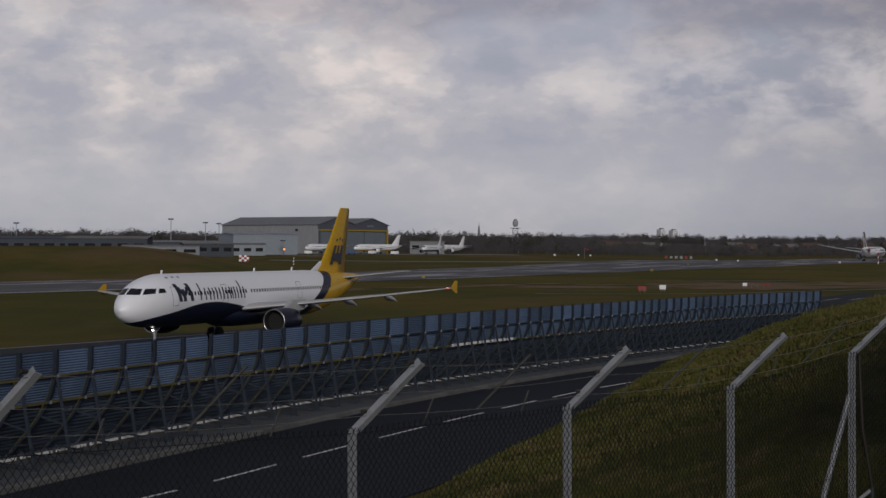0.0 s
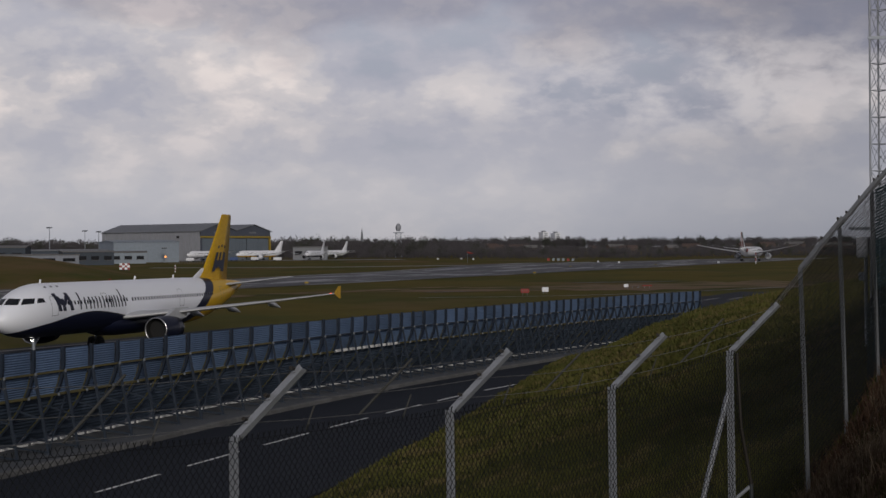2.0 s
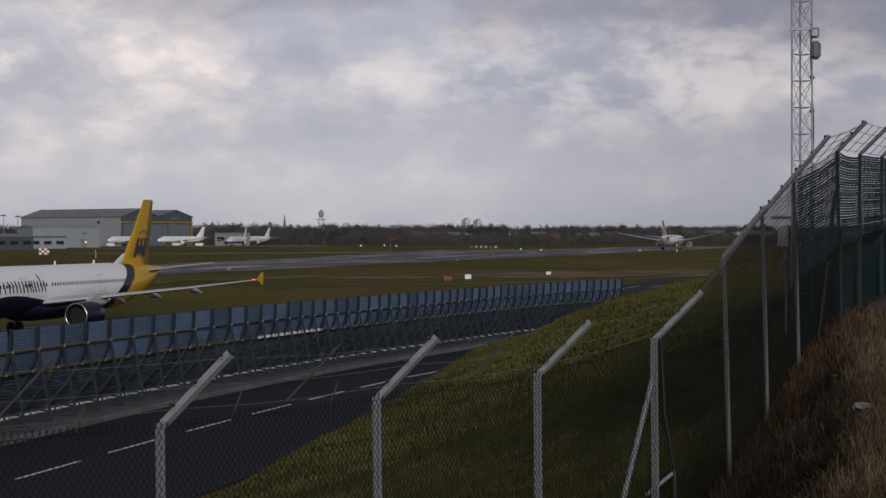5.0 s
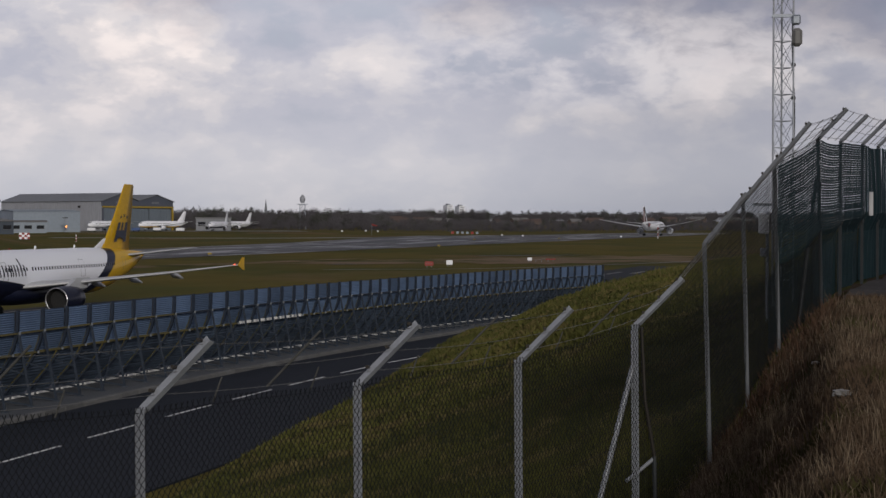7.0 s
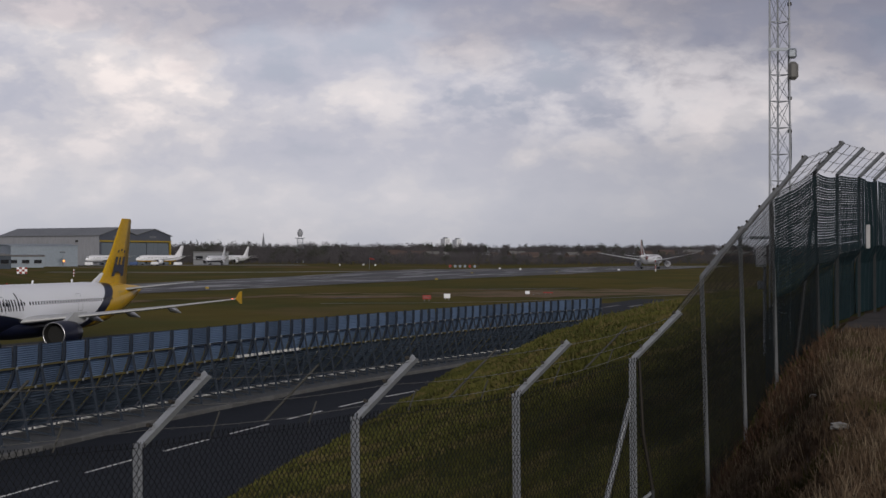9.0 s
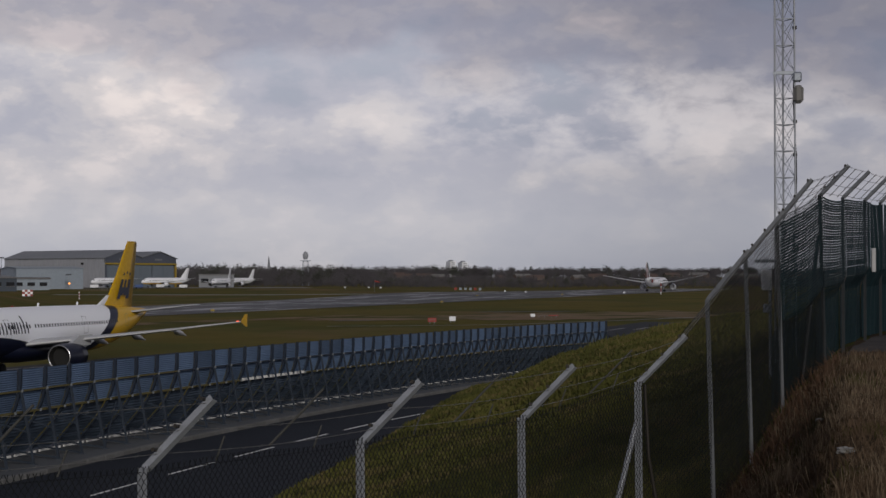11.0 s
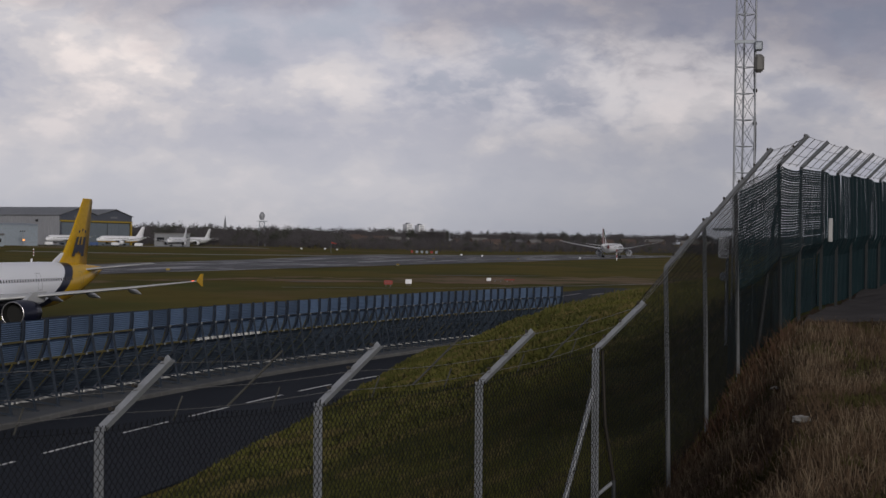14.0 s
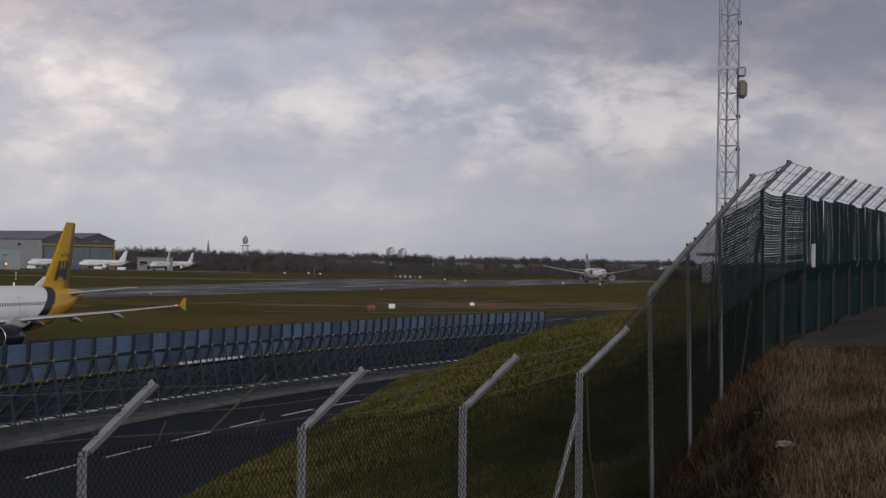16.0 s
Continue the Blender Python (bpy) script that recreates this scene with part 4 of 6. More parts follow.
    for side in (1, -1):
        planform = [(0.0, 0.0, 1.0, 0.0), (0.13, 0.13, 0.92, 0.06), (0.36, 0.36, 0.56, 0.38), (0.7, 0.7, 0.37, 0.72), (1.0, 1.0, 0.2, 1.0)]
        rs = []
        for _, f, c, lift in planform:
            le = Vector((w["root"] + (w["tip"] - w["root"]) * f, side * half * f, w["z"] + (w["tip_z"] - w["z"]) * (0.75 * f + 0.25 * f * f)))
            rs.append(foil(le, w["chord"] * c, 0.13 - 0.03 * f))
        s = Solid().loft(rs if side > 0 else [r[::-1] for r in rs], True, True)
        wing = part("wing", s, WING, root)
        tip = Vector((w["tip"], side * half, w["tip_z"]))
        if spec.get("fences"):
            f = Solid()
            c = w["chord"] * 0.2
            outline = [(0.1, 0.0), (0.8, 0.62), (1.15, 0.62), (1.05, 0.0), (1.1, -0.42), (0.85, -0.42)]
            a = [tip + Vector((u * c, side * 0.02, v * 1.0)) for u, v in outline]
            b = [p + Vector((0, side * 0.06, 0)) for p in a]
            f.loft([a, b] if side < 0 else [b, a], True, False)
            part("wingtip_fence", f, YELLOW, wing, "yellow wingtip fence")
            part("wingtip_lamp", Solid().box(tip + Vector((0.1, side * -0.25, 0.05)), (0.14, 0.16, 0.07), bevel=0.02), LAMP_RED if side < 0 else WING, wing)
        if detail:
            for f in (0.30, 0.47, 0.66):
                c = Vector((w["root"] + (w["tip"] - w["root"]) * f + w["chord"] * (0.62 - 0.38 * f), side * half * f, w["z"] + (w["tip_z"] - w["z"]) * f - 0.16))
                e = Solid().loft([[c + Vector((dx, r * math.sin(k), -dz + r * 1.3 * math.cos(k))) for k in [2 * math.pi * j / 8 for j in range(8)]]
                                  for dx, r, dz in ((0, 0.03, 0), (0.7, 0.17, 0.12), (1.7, 0.17, 0.2), (2.9, 0.03, 0.45))])
                part("flap_fairing", e, WING, wing)
        # engine
        g = spec["engine"]
        er, el = g["r"], g["len"]
        ec = Vector((g["x"], side * g["y"], g["z"]))
        prof = [(el * 0.16, 0.80), (0.07, 0.88), (0.0, 0.93), (0.06, 0.98), (el * 0.2, 1.04), (el * 0.5, 1.05), (el * 0.78, 0.92), (el * 0.8, 0.74), (el * 0.6, 0.6)]
        ring = lambda x, r, n=28: [ec + Vector((x, r * math.sin(2 * math.pi * k / n), r * math.cos(2 * math.pi * k / n))) for k in range(n)]
        eng = part("engine", Solid().loft([ring(x, r * er) for x, r in prof[3:]], False), spec.get("cowl", WHITE), root, "engine nacelle with a bare metal lip")
        part("intake_lip", Solid().loft([ring(x, r * er) for x, r in prof[1:4]], False), BARE, eng)
        part("intake_duct", Solid().loft([ring(x, r * er) for x, r in prof[:2]], False), BLACK, eng)
        part("fan", Solid().loft([ring(el * 0.16, 0.81 * er), ring(el * 0.17, 0.02)], True), BLACK, eng)
        part("core_nozzle", Solid().loft([ring(el * 0.6, 0.62 * er), ring(el * 0.95, 0.42 * er), ring(el * 1.05, 0.38 * er)], True), BARE, eng)
        top = ec + Vector((el * 0.35, 0, er))
        pyl = Solid().loft([[top + Vector((0, -0.18, -0.2)), top + Vector((el * 0.9, -0.16, -0.2)), top + Vector((el * 0.9, 0.16, -0.2)), top + Vector((0, 0.18, -0.2))],
                            [top + Vector((el * 0.45, -0.15, 0.62)), top + Vector((el * 1.0, -0.15, 0.62)), top + Vector((el * 1.0, 0.15, 0.62)), top + Vector((el * 0.45, 0.15, 0.62))]], True, False)
        part("pylon", pyl, WING, eng)
        # tailplane
        t = spec["tail"]
        rs = [foil(Vector((t["x"] + t["sweep"] * f, side * t["half"] * f, t["z"] + t["rise"] * f)), t["chord"] * c, 0.1) for f, c in ((0, 1.0), (1.0, 0.38))]
        part("tailplane", Solid().loft(rs if side > 0 else [r[::-1] for r in rs], True, True), WING, root)
    # fin, with its rounded fillet
    v = spec["fin"]
    levels = [(0.0, 0.0, 1.0), (0.12, 0.17, 0.86), (0.5, 0.56, 0.61), (0.97, 0.97, 0.35), (1.0, 1.0, 0.30)]
    rs = [foil(Vector((v["x"] + v["sweep"] * f, 0, v["z"] + (v["top"] - v["z"]) * h)), v["chord"] * c, 0.1, True) for h, f, c in levels]
    fin = part("fin", Solid().loft([r[::-1] for r in rs], True, True), spec["fin_mat"], root, spec.get("fin_label", ""))
    if spec.get("fin_bars"):
        for mat, h0, h1, c0, c1 in spec["fin_bars"]:
            for side in (1, -1):
                q = Solid()
                pts = []
                for h, c in ((h0, c0), (h0, c1), (h1, c1), (h1, c0)):
                    f = 0.03 + 0.97 * h
                    x = v["x"] + v["sweep"] * f + v["chord"] * (1 - 0.68 * h) * c
                    pts.append(Vector((x, side * (v["chord"] * (1 - 0.68 * h) * 0.053 + 0.02), v["z"] + (v["top"] - v["z"]) * h)))
                q.loft([pts, [p - Vector((0, side * 0.02, 0)) for p in pts]] if side < 0 else [[p - Vector((0, side * 0.02, 0)) for p in pts], pts], True, False)
                part("fin_mark", q, mat, fin)
    if spec.get("fillet"):
        rs = [foil(Vector((v["x"] - 2.6 * (1 - f) + v["sweep"] * 0.17 * f, 0, v["z"] - 0.35 + (1.5 * f))), 3.2 - 1.2 * f, 0.1, True) for f in (0, 0.35, 0.7, 1)]
        part("fin_fillet", Solid().loft([r[::-1] for r in rs], True, True), WHITE, fin)
    # undercarriage
    u = spec["gear"]
    wr = u["wheel"]
    for x, y, pair in ((u["nose_x"], 0.0, 1), (u["main_x"], u["track"] / 2, u.get("axles", 1)), (u["main_x"], -u["track"] / 2, u.get("axles", 1))):
        leg = Solid().rod((x, y, wr), (x, y * 0.95, zc - R * 0.55), 0.13, 0.16, 10)
        leg.rod((x, y, wr * 1.6), (x + 0.9, y * 0.9, zc - R * 0.7), 0.06, n=6)
        gear = part("undercarriage_leg", leg, STEEL, root)
        k = wr if y else wr * 0.66
        for ax in range(pair):
            for d in (-0.38, 0.38):
                cx = x + (ax - (pair - 1) / 2) * wr * 2.4
                wheel = Solid()
                wheel.loft([[Vector((cx + rr * math.cos(q), y + d * (k / 0.58) + dy, k + rr * math.sin(q))) for q in [2 * math.pi * i / 20 for i in range(20)]]
                            for rr, dy in ((k * 0.5, -0.17), (k * 0.93, -0.17), (k, -0.1), (k, 0.1), (k * 0.93, 0.17), (k * 0.5, 0.17))], True, True)
                part("wheel", wheel, BLACK, gear)
    if not detail:
        for side in (1, -1):
            patch("window_band", L * 0.12, L * 0.8, side * 74, side * 79, GLASS, fus, 0.02)
        patch("windscreen", nose * 0.2, nose * 0.38, -50, 50, GLASS, fus, 0.02)
    return root, fus, fin, patch, skin, pane


def livery_paint():
    """White over a navy belly that rises behind the nose, with a slanting navy band before the yellow tail."""
    m = bpy.data.materials.new("airliner_livery")
    m.use_nodes = True
    nt = m.node_tree
    link = nt.links.new
    bsdf = nt.nodes["Principled BSDF"]
    sep = nt.nodes.new("ShaderNodeSeparateXYZ")
    link(nt.nodes.new("ShaderNodeTexCoord").outputs["Object"], sep.inputs[0])

    def calc(op, a, b):
        n = nt.nodes.new("ShaderNodeMath")
        n.operation = op
        for i, v in enumerate((a, b)):
            if isinstance(v, (int, float)):
                n.inputs[i].default_value = v
            else:
                link(v, n.inputs[i])
        return n.outputs[0]

    def mixed(fac, a, b):
        n = nt.nodes.new("ShaderNodeMix")
        n.data_type = "RGBA"
        link(fac, n.inputs[0])
        for i, v in ((6, a), (7, b)):
            if isinstance(v, tuple):
                n.inputs[i].default_value = (*v, 1)
            else:
                link(v, n.inputs[i])
        return n.outputs[2]
    x, z = sep.outputs[0], sep.outputs[2]
    wave = nt.nodes.new("ShaderNodeFloatCurve")
    c = wave.mapping.curves[0]
    pts = ((0.0, 2.0), (2, 2.5), (5.6, 3.05), (9, 3.5), (11.5, 3.58), (14, 3.38), (17, 3.0), (20, 2.6), (45, 2.3))
    c.points[0].location, c.points[1].location = (0, 0.2), (1, 0.23)
    for s, h in pts[1:-1]:
        c.points.new(s / 45, h / 10)
    wave.mapping.update()
    link(calc("DIVIDE", x, 45.0), wave.inputs["Value"])
    belly = calc("LESS_THAN", z, calc("MULTIPLY", wave.outputs[0], 10.0))
    lean = calc("SUBTRACT", x, calc("MULTIPLY", calc("SUBTRACT", z, 2.6), 1.55))
    band = calc("GREATER_THAN", lean, 29.2)
    tail = calc("GREATER_THAN", lean, 31.2)
    grime = nt.nodes.new("ShaderNodeTexNoise")
    grime.inputs["Scale"].default_value, grime.inputs["Detail"].default_value = 0.6, 5
    white = mixed(grime.outputs[0], (0.86, 0.88, 0.94), (0.80, 0.82, 0.88))
    col = mixed(belly, white, (0.010, 0.013, 0.032))
    col = mixed(band, col, (0.010, 0.013, 0.032))
    col = mixed(tail, col, (0.62, 0.37, 0.012))
    link(col, bsdf.inputs["Base Color"])
    bsdf.inputs["Roughness"].default_value, bsdf.inputs["Specular IOR Level"].default_value = 0.35, 0.35
    return m


def make_yellow_tailed_jet():
    def livery(s, z):
        return 0

    spec = dict(length=44.5, radius=1.99, axis=3.85, span=34.1, mats=(livery_paint(),), livery=livery, fences=True, fillet=True,
                wing=dict(root=15.4, tip=24.4, chord=7.4, z=2.75, tip_z=4.25), engine=dict(x=14.3, y=5.6, z=1.9, r=1.0, len=4.4),
                tail=dict(x=38.2, sweep=3.6, half=6.22, z=5.0, rise=0.62, chord=3.9), fin=dict(x=34.6, sweep=6.0, z=5.55, top=11.8, chord=6.7),
                fin_mat=YELLOW, gear=dict(nose_x=5.07, main_x=22.0, track=7.6, wheel=0.58), cowl=NAVY,
                fin_label="yellow fin with dark marks", body_label="white fuselage with navy belly and yellow tail cone",
                fin_bars=((NAVY, 0.13, 0.42, 0.28, 0.38), (NAVY, 0.20, 0.42, 0.45, 0.52), (NAVY, 0.13, 0.42, 0.60, 0.70), (NAVY, 0.18, 0.30, 0.38, 0.45), (NAVY, 0.18, 0.30, 0.52, 0.60),
                          (NAVY, 0.48, 0.52, 0.31, 0.37), (NAVY, 0.50, 0.54, 0.46, 0.52), (NAVY, 0.48, 0.52, 0.61, 0.67)))
    aft = 1.299
    at = Matrix.Translation((-34.07, 122.65, -0.47)) @ Matrix.Rotation(aft, 4, "Z") @ Matrix.Rotation(radians(-1.2), 4, "X")
    root, fus, fin, patch, skin, pane = airliner("airliner", "white airliner with navy belly and yellow tail, taxiing", spec, at)
    for side in (-1, 1):
        # cabin windows
        for k in range(62):
            s = 5.9 + k * 0.508
            if s > 34.0 or 9.4 < s < 17.9 and k % 9 == 4:
                continue
            patch("cabin_window", s, s + 0.25, side * 72.5, side * 80.5, GLASS, fus, 0.008, 1)
        # cockpit panes
        for q in (((0.07, 4.40), (0.92, 4.36), (0.84, 4.80), (0.07, 4.86)), ((1.04, 4.36), (1.50, 4.42), (1.38, 4.80), (0.96, 4.80)), ((1.58, 4.43), (1.76, 4.48), (1.60, 4.78), (1.46, 4.80))):
            pane("cockpit_pane", [(side * y, z) for y, z in q], GLASS, fus)
        # doors: thin dark seams
        for s in (4.55, 12.6, 26.6, 36.3):
            z0, z1 = (58, 101) if s < 30 else (60, 100)
            for a, b, c, d in ((s, s + 0.04, z0, z1), (s + 0.84, s + 0.88, z0, z1), (s, s + 0.88, z0, z0 + 1), (s, s + 0.88, z1 - 1, z1)):
                patch("door_seam", a, b, side * c, side * d, CLAD, fus, 0.008, 7)
        # crown-like emblem and a title of plain bars
        for s, a, b, w, sl in ((5.0, 52, 93, 0.5, 0.5), (5.9, 66, 93, 0.5, 0.25), (6.8, 52, 93, 0.5, 0.5)):
            patch("emblem_bar", s, s + w, side * a, side * b, NAVY, fus, 0.014, 8, sl)
        patch("emblem_bar", 5.2, 5.75, side * 60, side * 80, NAVY, fus, 0.013, 4, 0.75)
        patch("emblem_bar", 6.75, 7.25, side * 60, side * 80, NAVY, fus, 0.013, 4, -0.55)
        for k in range(3):
            patch("emblem_dot", 5.0 + 0.9 * k, 5.3 + 0.9 * k, side * 28, side * 33, NAVY, fus, 0.014, 1)
        x = 8.7
        for wide, up in ((1.35, 53), (0.95, 65), (0.95, 65), (0.95, 65), (0.6, 65), (0.85, 65), (0.95, 49)):
            patch("title_bar", x, x + 0.22, side * up, side * 92, NAVY, fus, 0.014, 7, 0.12)
            patch("title_bar", x + wide * 0.62, x + wide * 0.62 + 0.2, side * 66, side * 92, NAVY, fus, 0.014, 7, 0.12)
            x += wide + 0.2
    # aerials on the crown, taxi lamp, beacon
    for s in (6.2, 22.0, 29.5):
        p = skin(s, 0)
        part("aerial", Solid().beam(p, p + Vector((0.08, 0, 0.28)), 0.03, 0.16, (0, 1, 0)), WHITE, fus)
    part("taxi_lamp", Solid().rod((4.72, 0, 1.6), (4.86, 0, 1.6), 0.04, n=12), LAMP_WHITE, root, "lit taxi lamp on the nose leg")
    part("beacon", Solid().rod(skin(17.5, 0), skin(17.5, 0) + Vector((0, 0, 0.14)), 0.1, 0.05, 10), RED, fus, "red beacon")
    part("belly_fairing", Solid().loft([[Vector((s, 1.75 * r * math.sin(2 * math.pi * k / 24), 2.35 + 0.95 * r * math.cos(2 * math.pi * k / 24))) for k in range(24)]
                                        for s, r in ((13.6, 0.5), (15.5, 0.95), (18, 1.05), (22, 1.05), (24.5, 0.9), (27, 0.45))]), NAVY, root)


def make_departing_jet():
    def livery(s, z):
        return 0
    spec = dict(length=73.9, radius=3.1, axis=6.0, span=64.8, mats=(WHITE,), livery=livery,
                wing=dict(root=23.0, tip=46.0, chord=14.5, z=4.6, tip_z=10.4), engine=dict(x=24.5, y=9.8, z=3.1, r=1.85, len=6.8),
                tail=dict(x=62.0, sweep=7.5, half=10.7, z=7.4, rise=1.4, chord=7.2), fin=dict(x=57.5, sweep=10.0, z=8.6, top=18.6, chord=11.5),
                fin_mat=WHITE, gear=dict(nose_x=5.9, main_x=37.0, track=11.0, wheel=0.67, axles=3), cowl=WHITE,
                fin_label="white fin with red, green and black bands",
                fin_bars=((BLACK, 0.04, 0.42, 0.52, 0.78), (GREEN, 0.45, 0.97, 0.06, 0.45), (RED, 0.04, 0.97, 0.82, 0.97), (BLACK, 0.62, 0.97, 0.55, 0.78)))
    nose = Vector((194, 1128, 0))
    at = Matrix.Translation((nose.x, nose.y, 0.05)) @ Matrix.Rotation(radians(-109), 4, "Z")
    root, fus, fin, patch, skin, pane = airliner("airliner", "white wide-body airliner with a striped fin, rolling away", spec, at, False)
    for side in (1, -1):
        patch("title_block", 11, 25, side * 62, side * 76, PALE, fus, 0.02)
        patch("tail_flag", 58, 62, side * 40, side * 110, RED, fus, 0.03, 4, 3.5)


def small_jet(label, at, tail_mat, tail_label, belly=None, size=1.0):
    mats = (WHITE, belly or WHITE, tail_mat)

    def livery(s, z):
        return 2 if s > 31 + (z - 3) * 1.2 and belly is not None else 1 if z < 2.7 else 0
    spec = dict(length=37.6, radius=1.99, axis=3.85, span=34.1, mats=mats, livery=livery,
                wing=dict(root=11.4, tip=20.4, chord=7.2, z=2.75, tip_z=4.6), engine=dict(x=12.0, y=5.75, z=1.95, r=1.12, len=4.1),
                tail=dict(x=32.0, sweep=3.4, half=6.2, z=5.0, rise=0.6, chord=3.8), fin=dict(x=28.8, sweep=5.6, z=5.4, top=11.8, chord=6.4),
                fin_mat=tail_mat, gear=dict(nose_x=5.0, main_x=18.0, track=7.6, wheel=0.58), cowl=WHITE, fin_label=tail_label)
    root, *_ = airliner("airliner", label, spec, at @ Matrix.Scale(size, 4), False)
    return root


make_yellow_tailed_jet()
make_departing_jet()


def park(az, r, heading):
    p = polar(az, r)
    return Matrix.Translation((p.x, p.y, ground_z(p.x, p.y) + 0.12)) @ Matrix.Rotation(radians(heading), 4, "Z")


small_jet("white parked airliner with a blue fin", park(-9.42, 1040, 54), BLUE, "blue fin")
small_jet("white parked airliner with a navy belly and yellow tail cone", park(-7.78, 1035, 45), WHITE, "white fin with a dark mark", YELLOW)
small_jet("white parked airliner with a plain white fin", park(-5.45, 1015, 76), WHITE, "white fin", NAVY, 0.95)
small_jet("white parked airliner beside the trees", park(-5.12, 1130, 58), WHITE, "white fin")

# ---- hangar and airport buildings ----
def make_hangar():
    c, r = polar(-8.97, 1080), polar(-6.64, 1126)
    base = ground_z(c.x, c.y)
    front = (r - c)
    width = front.length
    ex = front.normalized()
    ey = Vector((-ex.y, ex.x, 0))
    depth = 92.0
    root = thing("hangar", "grey twin-gabled maintenance hangar with a yellow door beam", "hangar",
                 at=Matrix(((ex.x, ey.x, 0, c.x), (ex.y, ey.y, 0, c.y), (0, 0, 1, base), (0, 0, 0, 1))))
    eave, ridge, door = 18.6, 22.6, 14.2
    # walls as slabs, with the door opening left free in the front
    # the left wall takes a lighter grey than the other walls
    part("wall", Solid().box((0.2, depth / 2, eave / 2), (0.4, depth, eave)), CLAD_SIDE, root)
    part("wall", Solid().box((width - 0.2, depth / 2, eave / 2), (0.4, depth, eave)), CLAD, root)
    part("wall", Solid().box((width / 2, depth - 0.2, eave / 2), (width - 0.8, 0.4, eave)), CLAD, root)
    gable = Solid()
    prof = [(0, door + 1.2), (width, door + 1.2), (width, eave), (width * 0.76, ridge), (width * 0.5, eave), (width * 0.26, ridge + 0.6), (0, eave)]
    gable.loft([[Vector((x, 0.0, z)) for x, z in prof], [Vector((x, 0.5, z)) for x, z in prof]][::-1], True, False)
    part("gable", gable, CLAD_NAVY, root)
    for a, b in (((-0.8, eave - 0.3), (width * 0.26, ridge + 0.9)), ((width * 0.26, ridge + 0.9), (width * 0.5, eave + 0.3)),
                 ((width * 0.5, eave + 0.3), (width * 0.76, ridge + 0.3)), ((width * 0.76, ridge + 0.3), (width + 0.8, eave - 0.3))):
        quad = [(a[0], a[1]), (b[0], b[1]), (b[0], b[1] + 0.35), (a[0], a[1] + 0.35)]
        s = Solid().loft([[Vector((x, -0.9, z)) for x, z in quad], [Vector((x, depth + 0.5, z)) for x, z in quad]][::-1], True, False)
        part("roof_slope", s, ROOF, root)
    part("door_beam", Solid().box((width / 2, -0.35, door + 0.75), (width, 0.8, 1.0)), OCHRE, root, "yellow beam over the doors")
    for x in (0.5, width - 0.9):
        part("door_post", Solid().box((x, -0.35, door / 2), (1.2, 0.8, door)), OCHRE if x > 9 else CLAD_NAVY, root)
    leaves = 6
    for k in range(leaves):
        w = (width - 3.2) / leaves
        leaf = Solid().box((1.4 + w * (k + 0.5), 0.3 + 0.25 * (k % 2), door / 2), (w - 0.35, 0.22, door), bevel=0.05)
        for j in range(4):
            leaf.box((1.4 + w * (k + 0.5) + (j - 1.5) * w / 4, 0.15 + 0.25 * (k % 2), door / 2), (0.25, 0.12, door - 0.6))
        part("door_leaf", leaf, DOOR, root)
    for k in range(14):
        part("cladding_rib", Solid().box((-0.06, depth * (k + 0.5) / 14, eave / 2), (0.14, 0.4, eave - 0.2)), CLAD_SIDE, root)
    for k in range(2):
        for j in range(5):
            part("gable_sign_bar", Solid().box((width * (0.2 + 0.5 * k) + j * 1.3, -0.06, door + 3.6), (0.9, 0.1, 1.2)), ROOF, root)
    part("vent", Solid().box((-0.15, 20, 15), (0.3, 2.2, 1.4)), BLACK, root)


def shed(name, label, az, r, w, d, h, mat, roof, heading, windows=0, pitch=0.12, group=""):
    p = polar(az, r)
    root = thing(name, label, "building", group, at=Matrix.Translation((p.x, p.y, ground_z(p.x, p.y) - 0.1)) @ Matrix.Rotation(radians(heading), 4, "Z"))
    for y in (-d / 2 + 0.15, d / 2 - 0.15):
        part("wall", Solid().box((0, y, h / 2), (w, 0.3, h)), mat, root)
    for x in (-w / 2 + 0.15, w / 2 - 0.15):
        prof = [(-d / 2 + 0.3, 0), (d / 2 - 0.3, 0), (d / 2 - 0.3, h), (0, h + d / 2 * pitch), (-d / 2 + 0.3, h)]
        part("wall", Solid().loft([[Vector((x - 0.15, y, z)) for y, z in prof], [Vector((x + 0.15, y, z)) for y, z in prof]], True, False), mat, root)
    for side in (1, -1):
        e, t = side * (d / 2 + 0.5), h + d / 2 * pitch + 0.12
        q = [(e, h - 0.05), (0, t), (0, t + 0.25), (e, h + 0.2)]
        part("roof_slope", Solid().loft([[Vector((-w / 2 - 0.5, y, z)) for y, z in q], [Vector((w / 2 + 0.5, y, z)) for y, z in q]][::side], True, False), roof, root)
    for k in range(windows):
        x = -w / 2 + w * (k + 0.5) / windows
        win = part("window", Solid().box((x, -d / 2 - 0.02, h * 0.55), (w / windows * 0.62, 0.12, h * 0.3)), GLASS, root)
        part("sill", Solid().box((x, -d / 2 - 0.08, h * 0.38), (w / windows * 0.68, 0.2, 0.14)), PALE, win)
    return root


